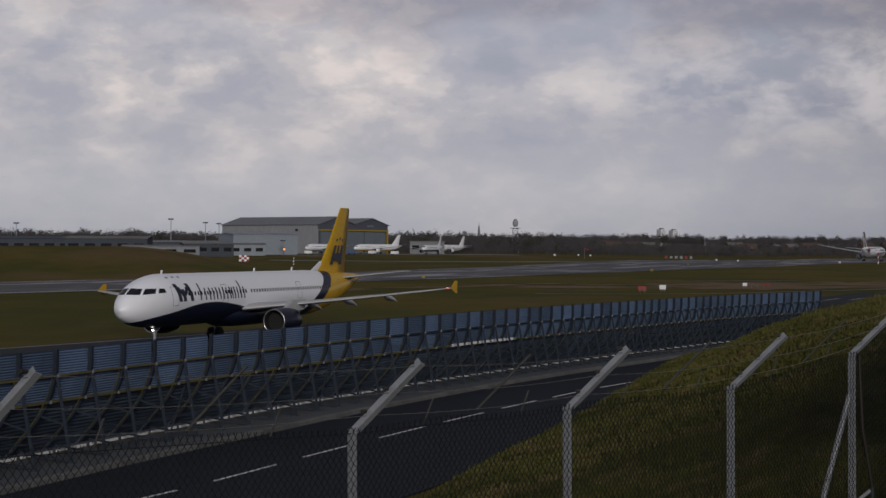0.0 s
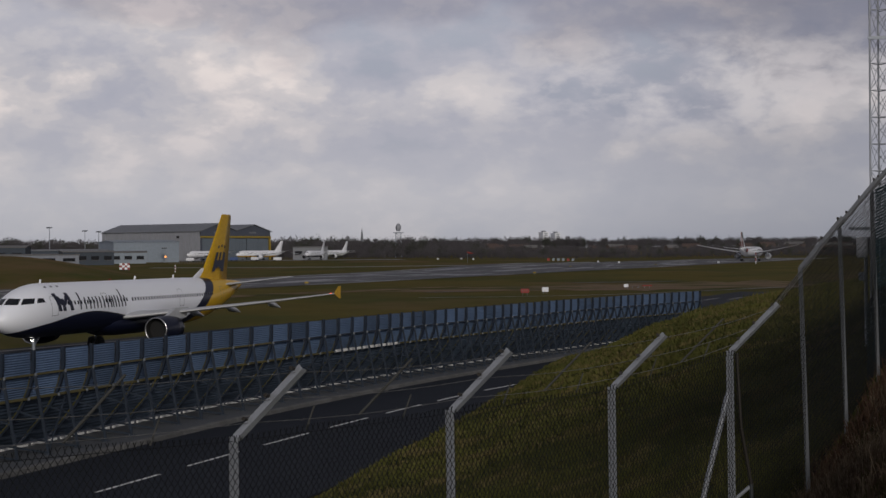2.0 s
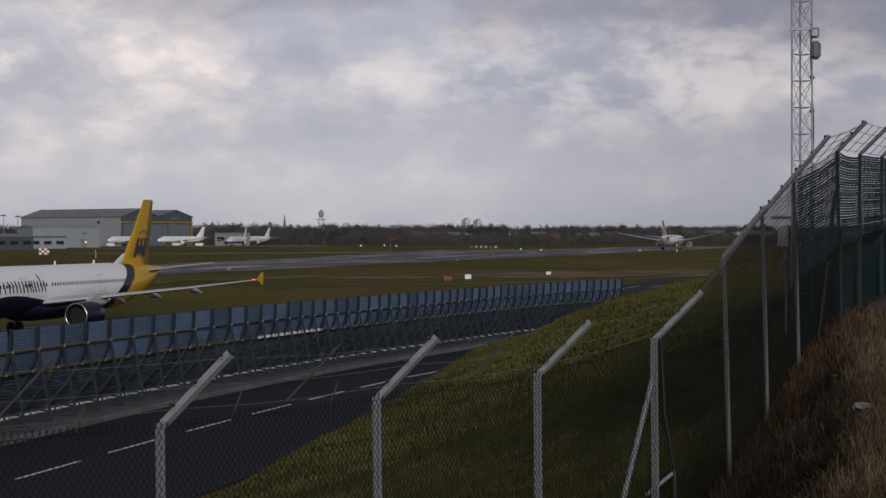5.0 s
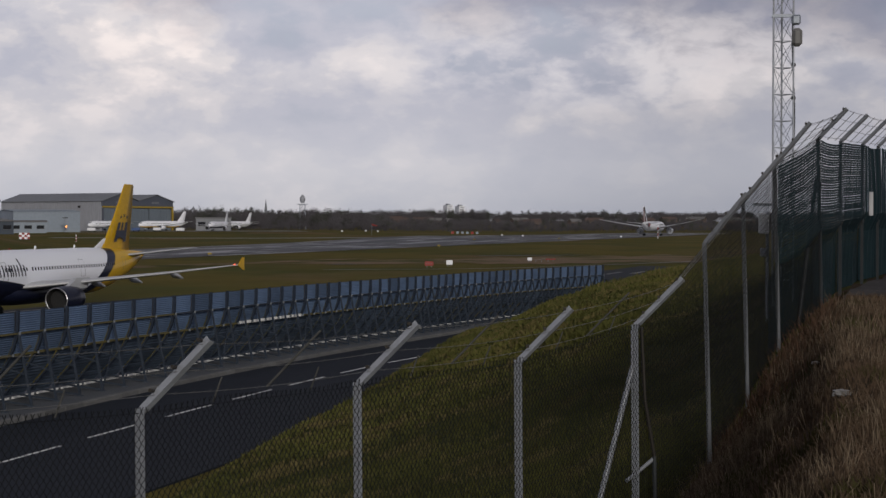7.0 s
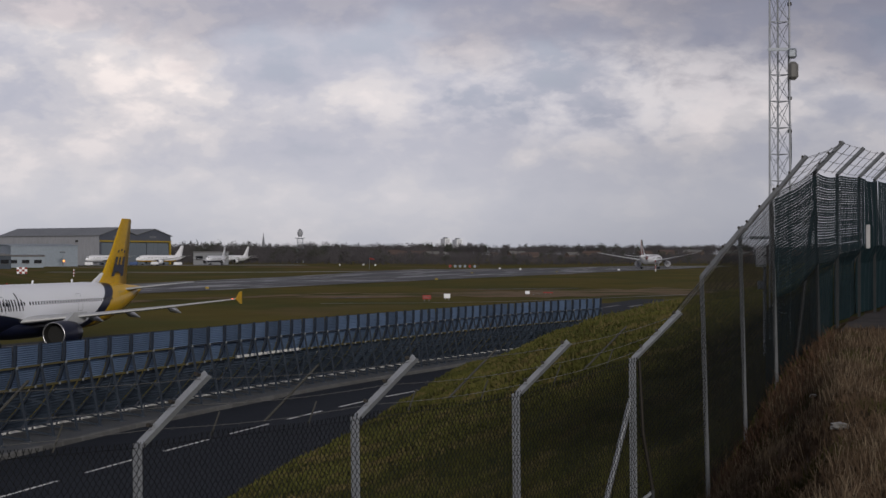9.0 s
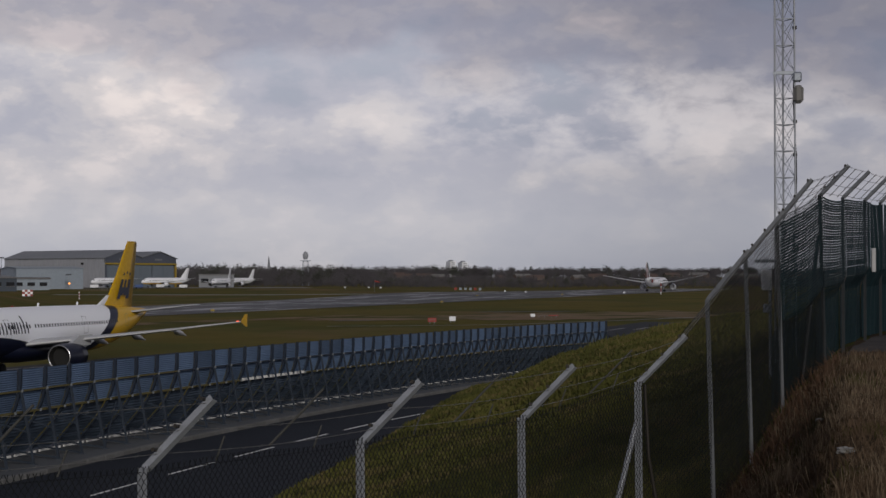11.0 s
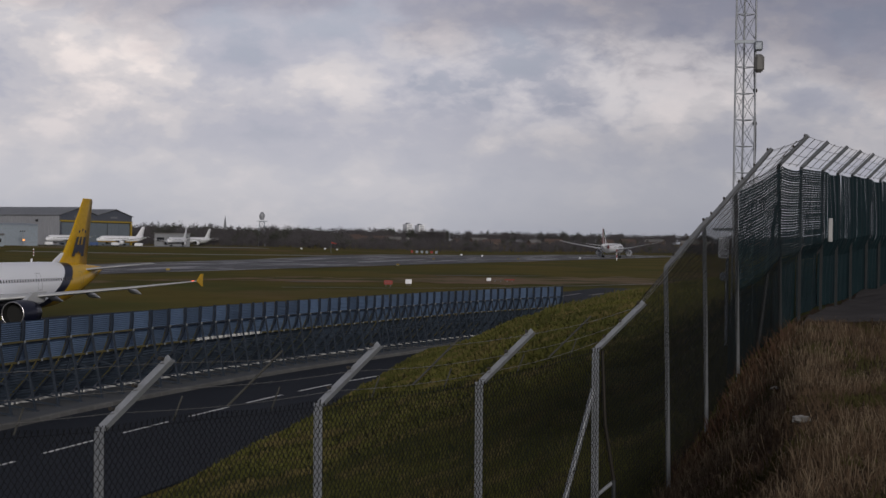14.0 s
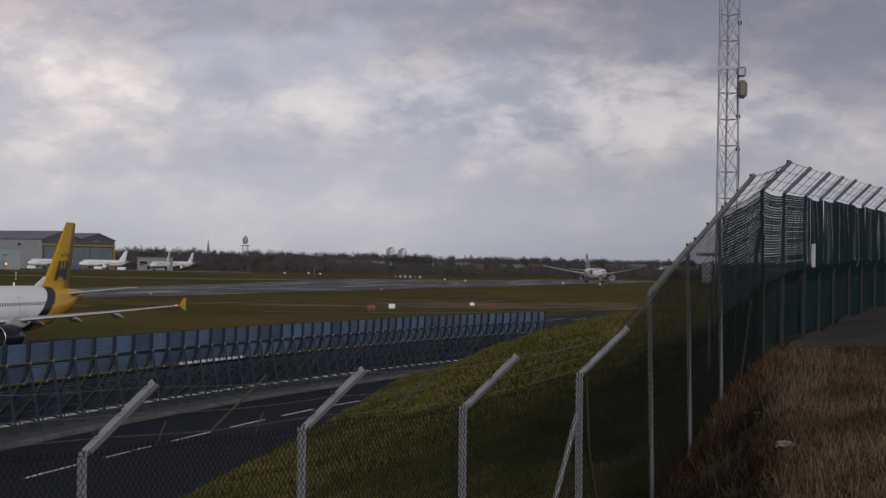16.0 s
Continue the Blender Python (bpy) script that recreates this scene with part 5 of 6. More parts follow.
def light_mast(az, r, top, label="tall slim airport floodlight mast"):
    p = polar(az, r)
    z0 = ground_z(p.x, p.y)
    root = thing("light_mast", label, "light mast", "apron light masts", at=Matrix.Translation((p.x, p.y, z0)))
    h = top - z0
    part("pole", Solid().rod((0, 0, 0), (0, 0, h), 0.32, 0.16, 8), STEEL, root)
    head = part("head", Solid().box((0, 0, h), (3.0, 1.6, 0.7), bevel=0.1), STEEL, root)
    for k in (-1, 0, 1):
        part("floodlight", Solid().box((k * 1.0, -0.95, h - 0.2), (0.7, 0.35, 0.6), bevel=0.05), GLASS, head)


def make_buildings():
    make_hangar()
    shed("workshop", "pale blue metal workshop beside the hangar", -11.0, 985, 38, 30, 11.5, CLAD_PALE, CLAD_PALE, 28, 0, 0.05)
    shed("annex", "low pale workshop annex with dark openings", -11.75, 940, 32, 12, 6.0, CLAD_PALE, PALE, 14, 5, 0.1)
    shed("pier_building", "dark terminal building with a flat roof", -13.4, 985, 60, 22, 7.0, CLAD_DARK, ROOF, 12, 8, 0.04)
    shed("pier_building", "dark terminal building with a pale roof edge", -12.7, 905, 26, 18, 6.8, CLAD_DARK, PALE, 20, 4, 0.05)
    shed("long_shed", "long dark blue shed behind the grass rise", -18.2, 960, 74, 24, 8.6, CLAD_DARK, CLAD_DARK, 8, 9, 0.08)
    shed("long_shed", "dark shed with a pale sloping roof edge", -15.9, 940, 44, 20, 9.0, CLAD_DARK, PALE, 6, 5, 0.1)
    shed("control_cabin", "grey cabin on the hangar apron", -14.2, 900, 40, 10, 5.5, CLAD, PALE, 10, 4, 0.05)
    shed("fire_store", "grey flat store before the trees", -5.3, 1090, 22, 10, 8.0, ROOF, PALE, 4, 3, 0.03)
    for az, r, el in ((-13.89, 1000, 0.89), (-18.9, 1000, 0.72), (-12.75, 1040, 0.78), (-12.3, 1030, 0.75), (-10.15, 960, 0.2)):
        light_mast(az, r, EYE + r * math.tan(radians(el)))
    p = polar(-10.12, 955)
    lamp = thing("apron_lamp", "glowing orange lamp on a short post on the apron", "lamp", at=Matrix.Translation((p.x, p.y, ground_z(p.x, p.y))))
    part("post", Solid().rod((0, 0, 0), (0, 0, 2.8), 0.12, n=6), STEEL, lamp)
    part("lens", Solid().box((0, 0, 3.3), (1.0, 1.0, 1.1), bevel=0.25), LAMP_AMBER, lamp)
    # radar tower: dish on an open lattice
    q = polar(-2.33, 1380)
    z0 = ground_z(q.x, q.y)
    top = EYE + 1380 * math.tan(radians(0.97)) - z0
    radar = thing("radar_tower", "lattice radar tower with a domed head", "radar tower", at=Matrix.Translation((q.x, q.y, z0)))
    legs = [(x, y) for x in (-2.6, 2.6) for y in (-2.6, 2.6)]
    for x, y in legs:
        part("leg", Solid().rod((x, y, 0), (x * 0.8, y * 0.8, top - 8), 0.22, n=6), STEEL, radar)
    for k in range(6):
        z = (top - 8) * (k + 1) / 6
        f = 1 - 0.2 * (k + 1) / 6
        b = Solid()
        for (x, y), (u, v) in (((-2.6, -2.6), (2.6, -2.6)), ((2.6, -2.6), (2.6, 2.6)), ((2.6, 2.6), (-2.6, 2.6)), ((-2.6, 2.6), (-2.6, -2.6))):
            b.rod((x * f, y * f, z), (u * f, v * f, z), 0.12, n=4)
            b.rod((x * f, y * f, z - (top - 8) / 6), (u * f, v * f, z), 0.1, n=4)
        part("bracing", b, STEEL, radar)
    part("platform", Solid().box((0, 0, top - 7.6), (8.5, 8.5, 0.5)), STEEL, radar)
    part("dome", Solid().loft([[Vector((r * math.cos(a), r * math.sin(a), z)) for a in [2 * math.pi * i / 16 for i in range(16)]]
                               for z, r in ((top - 6.6, 1.3), (top - 5, 2.1), (top - 3, 2.3), (top - 1.2, 1.6), (top, 0.4))]), CLAD_SIDE, radar)
    # church spire
    q = polar(-3.56, 1650)
    z0 = ground_z(q.x, q.y)
    top = EYE + 1650 * math.tan(radians(0.83)) - z0
    church = thing("church", "dark stone church tower with a slender spire", "church", at=Matrix.Translation((q.x, q.y, z0)))
    part("tower", Solid().box((0, 0, (top - 12) / 2), (3.2, 3.2, top - 12), bevel=0.2), ROOF, church)
    part("spire", Solid().rod((0, 0, top - 12), (0, 0, top), 1.6, 0.08, 8), ROOF, church)
    # two pale tower blocks
    for az, el, w in ((2.57, 0.63, 8.5), (2.97, 0.60, 8.5)):
        q = polar(az, 2500)
        z0 = ground_z(q.x, q.y)
        h = EYE + 2500 * math.tan(radians(el)) - z0
        block = thing("tower_block", "pale distant tower block of flats", "building", "tower blocks", at=Matrix.Translation((q.x, q.y, z0)) @ Matrix.Rotation(radians(20), 4, "Z"))
        part("wall", Solid().box((0, 0, h / 2), (w, 17, h), bevel=0.2), WHITE, block)
        part("roof", Solid().box((0, 0, h + 1.0), (w * 0.5, 8, 2.0), bevel=0.2), ROOF, block)
        for k in range(9):
            part("window", Solid().box((0, -8.55, h - 2.2 - k * 2.9), (w - 3, 0.2, 1.2)), CLAD, block)


def make_houses():
    rng = random.Random(5)
    for k in range(34):
        az = rng.uniform(-2.5, 19) if k < 38 else rng.uniform(-19, -6)
        r = rng.uniform(1900, 2300)
        p = polar(az, r)
        pale = rng.random() < 0.35
        shed("house", "pale rendered suburban house among trees" if pale else "brick suburban house among trees", az, r, rng.uniform(9, 26), 9, rng.uniform(6, 9),
             PALE if pale else BRICK, TILE if rng.random() < 0.7 else PALE, rng.uniform(-40, 40), 3, 0.7, "suburban houses")


# ---- woods: bare winter trees in one far mass ----
def tree_verts(rng, h, spread, clumps, bare):
    """Triangles of one tree: a tapered trunk, limbs, and many small twig clumps with gaps."""
    v, f = [], []

    def tri(a, b, c):
        n = len(v)
        v.extend((a, b, c))
        f.append((n, n + 1, n + 2))

    def limb(a, b, w0, w1):
        d = (b - a).cross(Vector((0, 1, 0)))
        d = d.normalized() if d.length > 1e-5 else Vector((1, 0, 0))
        e = Vector((0, 1, 0))
        for q in (d, e):
            tri(a - q * w0, a + q * w0, b + q * w1)
            tri(a - q * w0, b + q * w1, b - q * w1)
    top = Vector((rng.uniform(-0.5, 0.5), rng.uniform(-0.5, 0.5), h * 0.8))
    limb(Vector((0, 0, -0.5)), top, h * 0.018, 0.05)
    tips = []
    for _ in range(7):
        z = rng.uniform(0.25, 0.75)
        a = top * z
        ang = rng.uniform(0, 6.283)
        reach = spread * rng.uniform(0.5, 1.0) * (1.1 - 0.6 * z)
        b = a + Vector((math.cos(ang) * reach, math.sin(ang) * reach, h * rng.uniform(0.12, 0.3)))
        limb(a, b, h * 0.007, 0.04)
        tips += [b, (a + b) / 2]
    tips.append(top)
    for _ in range(clumps):
        c = rng.choice(tips) + Vector((rng.gauss(0, spread * 0.24), rng.gauss(0, spread * 0.24), rng.gauss(0, h * 0.09)))
        if c.z < h * 0.12:
            continue
        s = rng.uniform(0.35, 0.85) * (1.0 if bare else 1.4) * h / 14
        a = [Vector((rng.uniform(-1, 1), rng.uniform(-0.6, 0.6), rng.uniform(-1, 1))) * s for _ in range(3)]
        tri(c + a[0], c + a[1], c + a[2])
    return v, f


def wood(name, label, spots, mat, bare, seed):
    rng = random.Random(seed)
    kinds = []
    for _ in range(9):
        h = rng.uniform(0.85, 1.15)
        v, f = tree_verts(rng, 14 * h, rng.uniform(3.2, 5.2), 250, bare)
        kinds.append((np.array([tuple(p) for p in v]), np.array(f)))
    vs, fs, n = [], [], 0
    for x, y, z, h in spots:
        v, f = kinds[rng.randrange(9)]
        a = rng.uniform(0, 6.283)
        k = h / 14
        wide = k * rng.uniform(1.0, 1.7)
        rot = np.array([[math.cos(a) * wide, -math.sin(a) * wide, 0], [math.sin(a) * wide, math.cos(a) * wide, 0], [0, 0, k]])
        vs.append(v @ rot.T + np.array([x, y, z - 0.3]))
        fs.append(f + n)
        n += len(v)
    me = bpy.data.meshes.new(name)
    me.from_pydata(np.concatenate(vs).tolist(), [], np.concatenate(fs).tolist())
    me.materials.append(mat)
    return thing(name, label, "trees", kind="stuff", solid=me)


CREST = ((-26, 0.57), (-19.2, 0.56), (-15.8, 0.53), (-12, 0.52), (-6, 0.55), (-1.4, 0.51), (2.4, 0.50), (6.2, 0.45), (11, 0.44), (24, 0.43))


def crest_at(az):
    for (a, p), (b, q) in zip(CREST, CREST[1:]):
        if az <= b:
            return p + (q - p) * (az - a) / (b - a)
    return 0.36


def make_woods():
    rng = random.Random(11)
    bare, green = [], []
    for k in range(4600):
        az = rng.uniform(-27, 0.5) if k < 1900 else rng.uniform(0.5, 24)
        layer = rng.random()
        near = 1190 + 420 * smoothstep(-2, 9, az)
        if az < -12.2:
            near = 1080
        r = near + layer ** 1.4 * 800
        p = polar(az, r)
        z = ground_z(p.x, p.y)
        full = EYE + r * math.tan(radians(crest_at(az) + 0.05 * noise.noise((az * 0.9, 3, 1)) + 0.03 * noise.noise((az * 3.5, 7, 1)))) - z
        h = min(24, full * rng.uniform(0.72, 1.0)) if layer > 0.22 else full * rng.uniform(0.45, 0.75)
        if az > 0.5:
            r = near + layer * 1400
            p = polar(az, r)
            z = ground_z(p.x, p.y)
            full = EYE + r * math.tan(radians(crest_at(az) + 0.05 * noise.noise((az * 0.9, 3, 1)))) - z
            h = full * rng.uniform(0.7, 1.0) if layer > 0.6 else rng.uniform(6.0, 12.0)
        (green if rng.random() < 0.13 else bare).append((p.x, p.y, z, max(4.0, h)))
    wood("winter_woods", "distant belt of bare brown winter trees", bare, TWIG, True, 3)
    wood("evergreen_woods", "dark evergreen trees among the far woods", green, EVERGREEN, False, 4)
    hedge = []
    for k in range(520):
        az = -27 + 52 * k / 520
        r = (1170 + 420 * smoothstep(-2, 9, az) if az > -12.2 else 1065) + rng.uniform(-8, 12)
        p = polar(az, r)
        hedge.append((p.x, p.y, ground_z(p.x, p.y), rng.uniform(4, 7.5)))
    wood("scrub_hedge", "dark tangled scrub along the airfield boundary", hedge, TWIG, False, 6)


make_buildings()
make_houses()
make_woods()


# ---- airfield signs and lamps ----
def sign_board(x, y, w, h, mat, label, legs=2, group="airfield signs", d=0.35):
    z = ground_z(x, y)
    root = thing("airfield_sign", label, "sign", group, at=Matrix.Translation((x, y, z)) @ Matrix.Rotation(math.atan2(-x, y), 4, "Z"))
    part("board", Solid().box((0, 0, 0.35 + h / 2), (w, d, h), bevel=0.04), mat, root)
    for k in range(legs):
        part("leg", Solid().rod((w * (k + 0.5) / legs - w / 2, 0, -0.1), (w * (k + 0.5) / legs - w / 2, 0, 0.4), 0.05, n=6), STEEL, root)
    return root


def make_signs():
    sign_board(13.9, 303, 1.15, 0.8, WHITE, "white airfield marker box")
    red = sign_board(10.0, 295, 1.5, 0.75, RED, "red airfield sign with white lettering bars")
    for k in range(3):
        part("letter_bar", Solid().box((-0.4 + 0.4 * k, -0.19, 0.75), (0.14, 0.02, 0.22)), PALE, red)
    sign_board(31.4, 336, 0.9, 0.6, WHITE, "small white airfield marker")
    sign_board(33.6, 340, 2.2, 0.22, BRICK, "low red airfield barrier")
    sign_board(36.3, 343, 2.0, 0.22, RED, "low red airfield barrier")
    for x, y in ((21.9, 554), (-38.2, 402), (46, 760), (-47, 330), (92, 830)):
        sign_board(x, y, 0.95, 0.45, OCHRE, "small yellow taxiway sign", group="yellow signs")
    for k in range(6):
        x, y = 52 + k * 3.4, 1090 + k * 4
        sign_board(x, y, 1.7, 1.5, CLAD_PALE if k % 4 else RED, "pale grey equipment cabinet by the runway" if k % 4 else "red equipment cabinet by the runway", group="runway cabinets")
    for az, r in ((-1.0, 1000), (0.2, 1040), (-0.2, 1060), (5.1, 980), (8.4, 940), (4.4, 1020)):
        p = polar(az, r)
        sign_board(p.x, p.y, 1.1, 0.75, WHITE, "white runway edge equipment box", group="runway boxes")
    # red and white chequered trailer
    p = polar(-11.46, 610)
    root = thing("marker_board", "red and white chequered runway caravan", "marker board", at=Matrix.Translation((p.x, p.y, ground_z(p.x, p.y))) @ Matrix.Rotation(radians(11), 4, "Z"))
    for i in range(4):
        for j in range(3):
            part("square", Solid().box((i * 0.9 - 1.35, 0, 0.9 + j * 0.75), (0.89, 1.6, 0.74)), RED if (i + j) % 2 else WHITE, root)
    part("chassis", Solid().box((0, 0, 0.36), (3.4, 1.5, 0.3)), BLACK, root)
    # slim poles by the runway's end
    for az, r, h in ((9.63, 900, 7.5), (-9.8, 700, 3.0)):
        p = polar(az, r)
        root = thing("slim_pole", "slim orange and white pole on the airfield", "pole", at=Matrix.Translation((p.x, p.y, ground_z(p.x, p.y))))
        for k in range(5):
            part("band", Solid().rod((0, 0, h * k / 5), (0, 0, h * (k + 1) / 5), 0.22, n=8), RED if k % 2 else WHITE, root)
    # windsock
    p = polar(0.0, 900)
    root = thing("windsock", "orange windsock on a thin pole", "windsock", at=Matrix.Translation((p.x, p.y, ground_z(p.x, p.y))))
    part("pole", Solid().rod((0, 0, 0), (0, 0, 6), 0.08, n=6), STEEL, root)
    part("sock", Solid().rod((0, 0, 5.6), (2.8, 0, 5.0), 0.5, 0.25, 10, False), RED, root, "orange fabric sock")
    # apron vehicles and cones before the hangar
    rng = random.Random(8)
    for k in range(6):
        az = -10.1 + 0.75 * k + rng.uniform(-0.1, 0.1)
        p = polar(az, 985 + rng.uniform(-12, 12))
        van = thing("apron_van", "white van parked on the apron", "van", "apron vans", at=Matrix.Translation((p.x, p.y, ground_z(p.x, p.y) + 0.12)) @ Matrix.Rotation(radians(rng.uniform(-20, 30)), 4, "Z"))
        part("body", Solid().box((0, 0, 1.35), (4.6, 1.9, 1.7), bevel=0.25), WHITE if k % 3 else BLUE, van)
        part("windscreen", Solid().box((-2.0, 0, 1.7), (0.7, 1.7, 0.6), bevel=0.1), GLASS, van)
        for x in (-1.5, 1.5):
            for y in (-0.85, 0.85):
                part("wheel", Solid().rod((x, y - 0.12, 0.35), (x, y + 0.12, 0.35), 0.35, n=12), BLACK, van)
    for k in range(22):
        p = polar(-10.0 + 0.085 * k, 925)
        cone = thing("apron_cone", "small white cone along the apron edge", "cone", "apron cones", at=Matrix.Translation((p.x, p.y, ground_z(p.x, p.y))))
        part("cone", Solid().rod((0, 0, 0), (0, 0, 0.8), 0.3, 0.1, 8), PALE, cone)


make_signs()

# ---- lattice mast behind the fence ----
def make_mast():
    p = polar(13.77, 34.0)
    z0 = ground_z(p.x, p.y)
    root = thing("lattice_mast", "slim galvanised lattice mast with aerial boxes", "mast", at=Matrix.Translation((p.x, p.y, z0)) @ Matrix.Rotation(radians(-8), 4, "Z"))
    height, bay = 13.0, 0.52
    w0, w1 = 0.235, 0.205
    corner = lambda k, z: Vector((math.cos(radians(210 + 120 * k)), math.sin(radians(210 + 120 * k)) , 0)) * (w0 + (w1 - w0) * z / height) + Vector((0, 0, z))
    for k in range(3):
        part("leg", Solid().rod(corner(k, 0), corner(k, height), 0.019, n=8), POST, root)
    n = int(height / bay)
    for i in range(n):
        s = Solid()
        for k in range(3):
            a, b = k, (k + 1) % 3
            s.rod(corner(a, i * bay), corner(b, i * bay), 0.009, n=5)
            s.rod(corner(a, i * bay), corner(b, (i + 1) * bay), 0.006, n=4)
            s.rod(corner(b, i * bay), corner(a, (i + 1) * bay), 0.006, n=4)
        part("bracing", s, POST, root)
    zb = EYE + 34 * math.tan(radians(6.82)) - z0
    part("bracket", Solid().box((0.05, -0.1, zb), (0.55, 0.06, 0.05)), STEEL, root)
    part("lamp_unit", Solid().box((0.24, -0.12, zb - 0.08), (0.17, 0.16, 0.19), bevel=0.03), STEEL, root)
    box = part("aerial_box", Solid().box((0.26, -0.12, zb - 0.42), (0.2, 0.18, 0.36), bevel=0.06), PALE, root, "pale rounded aerial box")
    part("cable", wires([[Vector((0.2 + 0.03 * math.sin(z * 2.1), -0.05, z)) for z in [0.3 * j for j in range(int((zb + 0.9) / 0.3))]]], 0.011), BLACK, root)
    for z in (zb + 0.9, zb - 0.95, zb - 1.6):
        part("clamp", Solid().box((0.2, -0.06, z), (0.08, 0.06, 0.07), bevel=0.01), BOLT, root)
    # white cabinet on its post
    q = polar(13.17, 32.0)
    g = ground_z(q.x, q.y)
    top = EYE + 32 * math.tan(radians(0.05)) - g
    cab = thing("control_cabinet", "white plastic control cabinet on a steel post", "cabinet", at=Matrix.Translation((q.x, q.y, g)) @ Matrix.Rotation(radians(-13), 4, "Z"))
    part("post", Solid().rod((0.07, 0.1, -0.2), (0.07, 0.1, top + 0.2), 0.03, n=8), STEEL, cab)
    door = part("case", Solid().box((0, 0, top - 0.02), (0.2, 0.14, 0.38), bevel=0.025), WHITE, cab)
    part("latch", Solid().box((0.07, -0.075, top - 0.02), (0.02, 0.02, 0.05)), BOLT, door)
    part("junction_box", Solid().box((0.0, 0.02, top - 0.55), (0.13, 0.1, 0.16), bevel=0.02), STEEL, cab)
    part("crossarm", Solid().box((0.0, 0.1, top + 0.33), (0.42, 0.06, 0.06)), STEEL, cab)
    # white notice on the netting, worn to blank
    c = polar(16.63, 30.9, EYE + 30.9 * math.tan(radians(0.66)))
    thing("notice_plate", "narrow white notice plate on the netted fence", "sign", solid=Solid().box((c.x, c.y, c.z), (0.075, 0.02, 0.42), bevel=0.008), mat=NOTICE)


# ---- growth ----
def blades(spots, seed, height, width, bend, droop=0.75):
    """Many tapered, bent blades as one mesh."""
    rng = random.Random(seed)
    v, f = [], []
    for x, y, z in spots:
        h = rng.uniform(*height)
        a, l = rng.uniform(0, 6.283), rng.uniform(0.2, 1.0) * bend * h
        w = rng.uniform(*width)
        d = (math.cos(a) * l, math.sin(a) * l)
        s = (w, 0.35 * w * math.sin(a))
        n = len(v)
        v += [(x - s[0], y - s[1], z - 0.03), (x + s[0], y + s[1], z - 0.03),
              (x + d[0] * 0.35 + s[0] * 0.7, y + d[1] * 0.35 + s[1] * 0.7, z + h * 0.6), (x + d[0] * 0.35 - s[0] * 0.7, y + d[1] * 0.35 - s[1] * 0.7, z + h * 0.6),
              (x + d[0], y + d[1], z + h * rng.uniform(droop, 1.0))]
        f += [(n, n + 1, n + 2, n + 3), (n + 3, n + 2, n + 4)]
    s = Solid()
    s.v, s.f, s.smooth = v, f, [False] * len(f)
    return s


STRAW = material("dry_straw", (0.20, 0.158, 0.112), (0.058, 0.040, 0.026), 0.9, shine=0.05, scale=6.0, fine=30, spread=0.25)
BROWN = material("dead_brown_growth", (0.092, 0.063, 0.042), (0.040, 0.029, 0.019), 0.9, shine=0.05, scale=0.9, fine=14, spread=0.16)
FERN = material("rusty_fern", (0.078, 0.040, 0.021), (0.040, 0.024, 0.014), 0.9, scale=1.5, fine=8)
TURF = material("turf_blades", (0.092, 0.092, 0.026), (0.040, 0.044, 0.016), 0.9, shine=0.03, scale=0.16, fine=2.5, spread=0.25, spots=((0.108, 0.088, 0.038), 0.7, 0.5, 0.62))
WEED = material("low_weeds", (0.052, 0.052, 0.020), (0.040, 0.030, 0.015), 0.9, shine=0.03, scale=0.8, fine=5)
NOTICE = material("weathered_notice", (0.42, 0.42, 0.43), (0.3, 0.3, 0.31), 0.6, scale=4, fine=30)
LITTER = material("crumpled_plastic", (0.22, 0.215, 0.21), (0.12, 0.12, 0.115), 0.5, scale=6, fine=30)


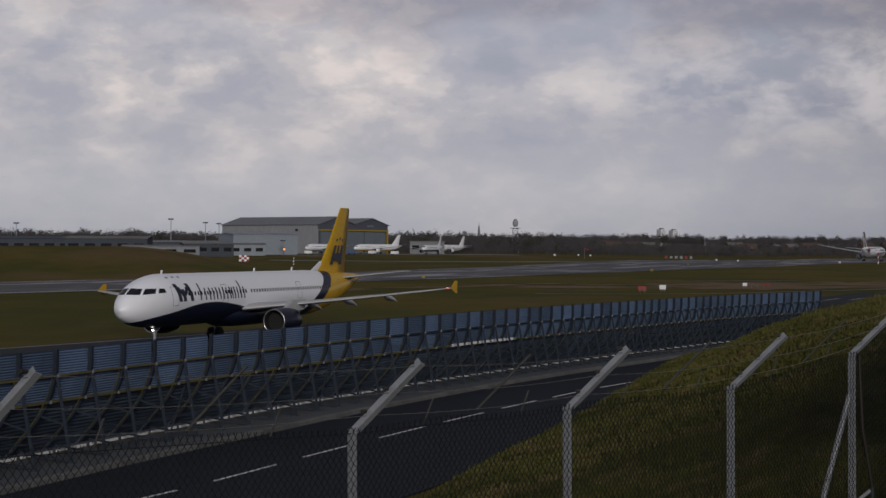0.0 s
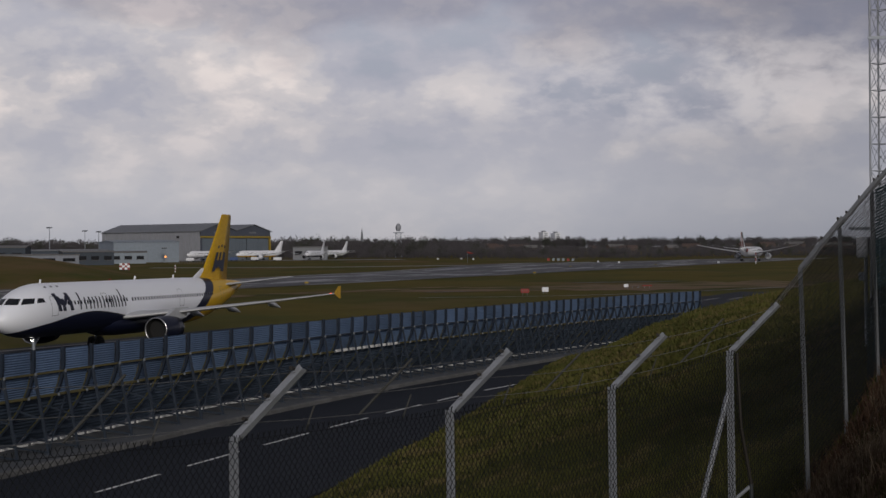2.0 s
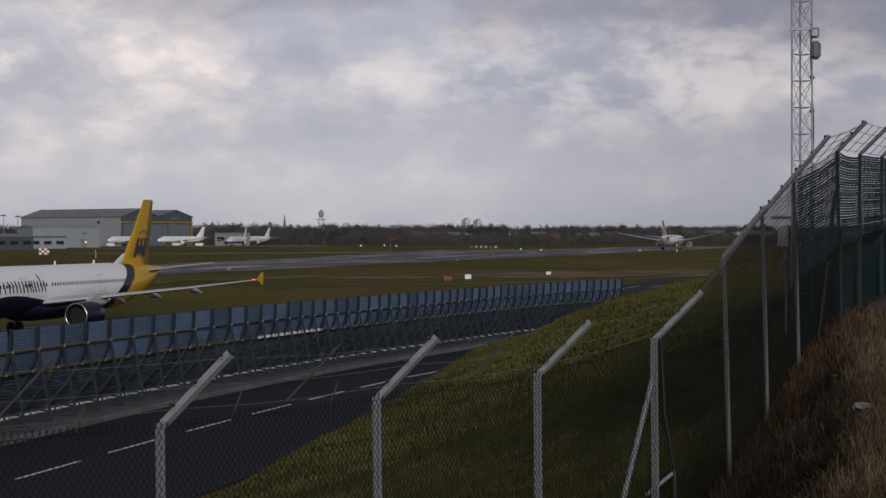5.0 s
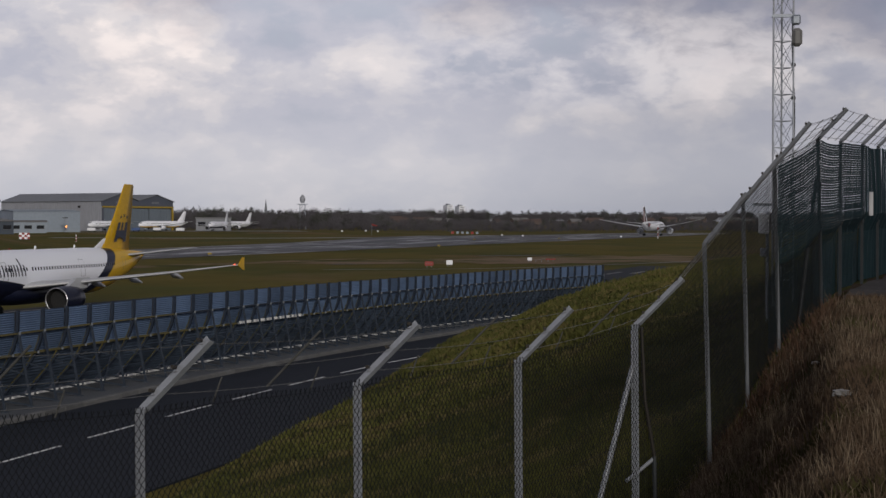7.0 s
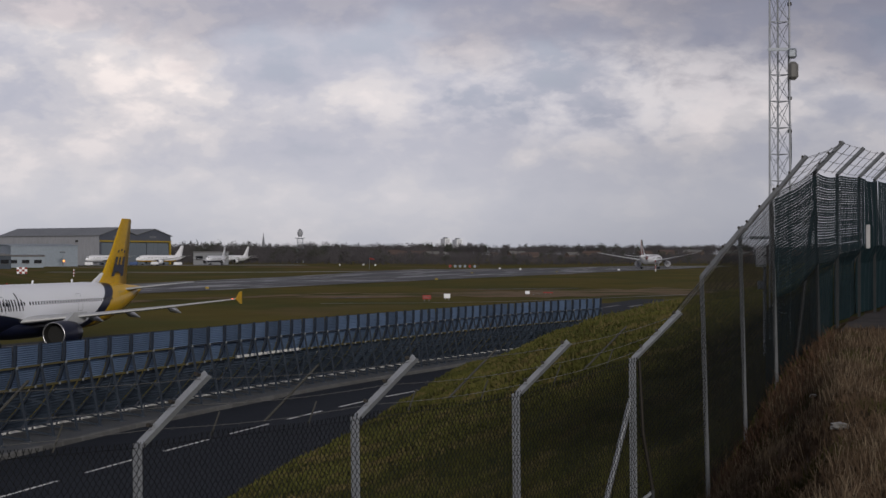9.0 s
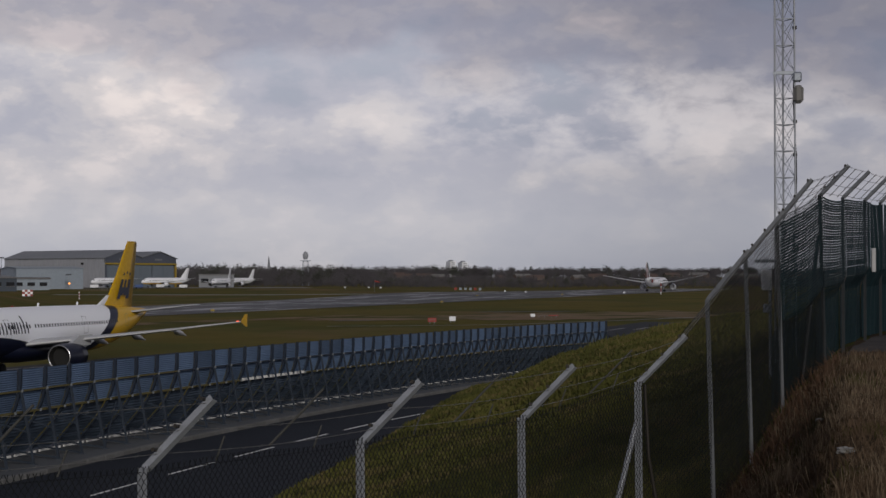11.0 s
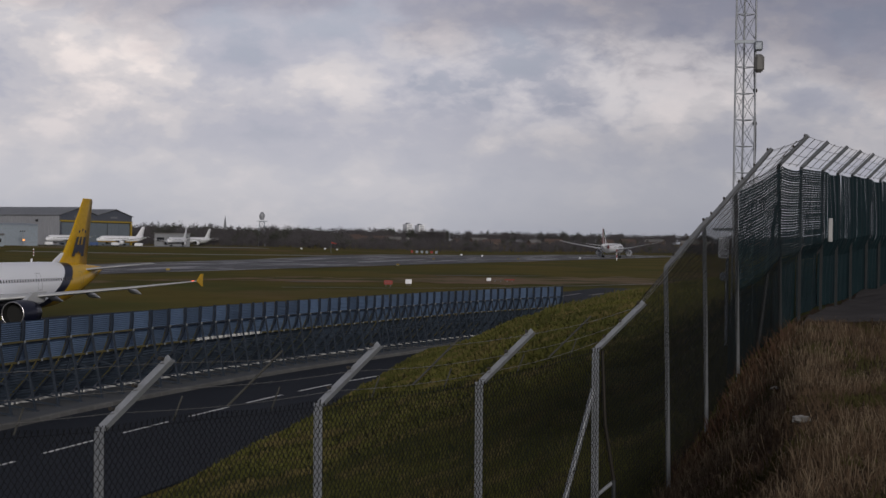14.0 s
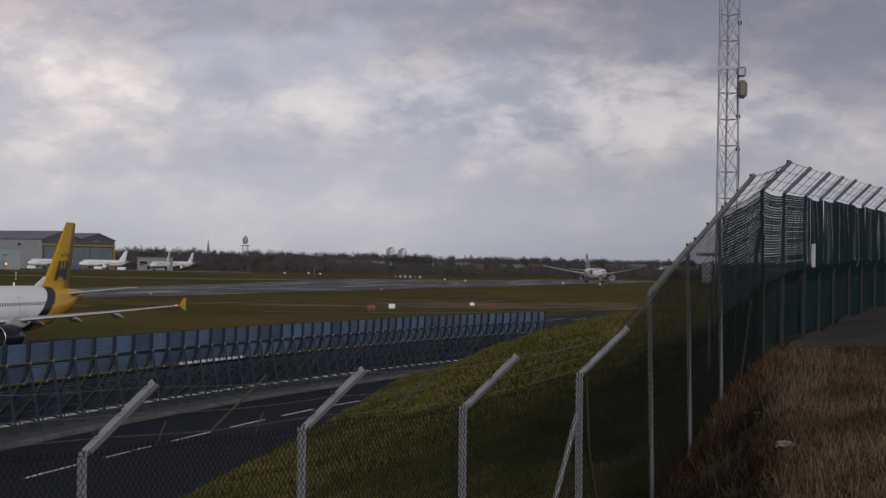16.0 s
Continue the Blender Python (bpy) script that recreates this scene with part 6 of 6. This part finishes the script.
def make_growth():
    rng = random.Random(21)

    def ours(x, y):
        return x > fence_x(y) + 0.12

    straw, brown, fern, low = [], [], [], []
    # stalks stand in clumps, with dark dead growth and weeds between them
    while len(straw) < 5000:
        az, r = rng.uniform(10.6, 21.5), 8 + 18 * rng.random() ** 0.75
        c = polar(az, r)
        if not ours(c.x, c.y) or r > 23 and rng.random() < 0.6 or noise.noise((c.x * 1.1, c.y * 0.7, 9)) + 0.35 * smoothstep(3.0, 0.5, c.x - fence_x(c.y)) < rng.uniform(-0.05, 0.4):
            continue
        for _ in range(rng.randrange(2, 9)):
            x, y = c.x + rng.gauss(0, 0.10), c.y + rng.gauss(0, 0.16)
            if ours(x, y):
                straw.append((x, y, ground_z(x, y)))
    while len(brown) < 17000:
        p = polar(rng.uniform(10.6, 21.5), 7 + 20 * rng.random() ** 1.15)
        if not ours(p.x, p.y):
            continue
        n = 0.6 * noise.noise((p.x * 1.3, p.y * 0.7, 2)) + 0.6 * noise.noise((p.x * 3.1, p.y * 1.9, 5))
        (low if n < -0.2 else brown).append((p.x, p.y, ground_z(p.x, p.y)))
    while len(fern) < 900:
        az, r = rng.uniform(11.5, 15.5), rng.uniform(20, 27)
        p = polar(az, r)
        edge = p.x - fence_x(p.y)
        if 0.0 < edge < 1.0 * rng.random() ** 1.5 + 0.15:
            fern.append((p.x, p.y, ground_z(p.x, p.y)))
    thing("dry_stalks", "pale dry grass stalks on the bank top", "grass", kind="stuff", solid=blades(straw, 2, (0.08, 0.38), (0.0009, 0.0027), 1.1, 0.25), mat=STRAW)
    thing("dead_growth", "matted dark brown dead growth on the bank top", "undergrowth", kind="stuff", solid=blades(brown, 12, (0.05, 0.20), (0.002, 0.006), 1.3, 0.25), mat=BROWN)
    thing("low_weeds", "low brown and green weeds on the bank top", "weeds", kind="stuff", solid=blades(low, 3, (0.04, 0.14), (0.004, 0.009), 0.8), mat=WEED)
    thing("rusty_fern", "rust-brown dead fern along the fence foot", "fern", kind="stuff", solid=blades(fern, 4, (0.08, 0.38), (0.003, 0.009), 1.2, 0.4), mat=FERN)
    near, far = [], []
    while len(near) + len(far) < 120000:
        az = rng.uniform(-14, 15)
        r = 12 * (11.5 ** rng.random())
        p = polar(az, r)
        z = ground_z(p.x, p.y)
        if z < -0.03 or r > toe_at(az) + 0.3 or (ours(p.x, p.y) and r < 60):
            continue
        # tussocks with thinner hollows between them
        if noise.noise((p.x * 0.9, p.y * 0.5, 7)) + 0.5 * noise.noise((p.x * 2.3, p.y * 1.2, 3)) < rng.uniform(-0.75, 0.2):
            continue
        (near if r < 40 else far).append((p.x, p.y, z))
    thing("bank_turf", "rough yellow-green turf on the bank", "grass", kind="stuff", solid=blades(near, 5, (0.05, 0.20), (0.004, 0.010), 1.2, 0.45), mat=TURF)
    thing("bank_turf", "rough tufted turf on the far bank", "grass", kind="stuff", solid=blades(far, 6, (0.06, 0.22), (0.013, 0.040), 1.3, 0.4), mat=TURF)
    weeds = []
    for _ in range(260):
        p = polar(rng.uniform(7.2, 10.5), rng.uniform(75, 100))
        weeds.append((p.x, p.y, ground_z(p.x, p.y)))
    thing("crest_weeds", "taller weeds on the crest of the bank", "weeds", kind="stuff", solid=blades(weeds, 7, (0.15, 0.45), (0.015, 0.04), 0.8), mat=TURF)
    # crumpled litter in the grass
    for az, r, size in ((15.76, 15.2, 0.055), (14.9, 21.5, 0.035)):
        p = polar(az, r)
        s = Solid()
        seed = rng.random() * 9
        rings = []
        for i in range(7):
            a = math.pi * (i + 0.3) / 7.2
            ring = []
            for k in range(12):
                b = 2 * math.pi * k / 12
                d = Vector((math.sin(a) * math.cos(b), math.sin(a) * math.sin(b), math.cos(a)))
                q = 1 + 0.55 * noise.noise(d * 2.3 + Vector((seed, 0, 0)))
                ring.append(Vector((d.x * 1.5, d.y, d.z * 0.6)) * size * q)
            rings.append(ring)
        s.loft(rings, True, False)
        thing("litter", "crumpled white plastic litter in dry grass", "litter", "litter", solid=s, mat=LITTER,
              at=Matrix.Translation((p.x, p.y, ground_z(p.x, p.y) + size * 1.2)))


make_mast()
make_growth()
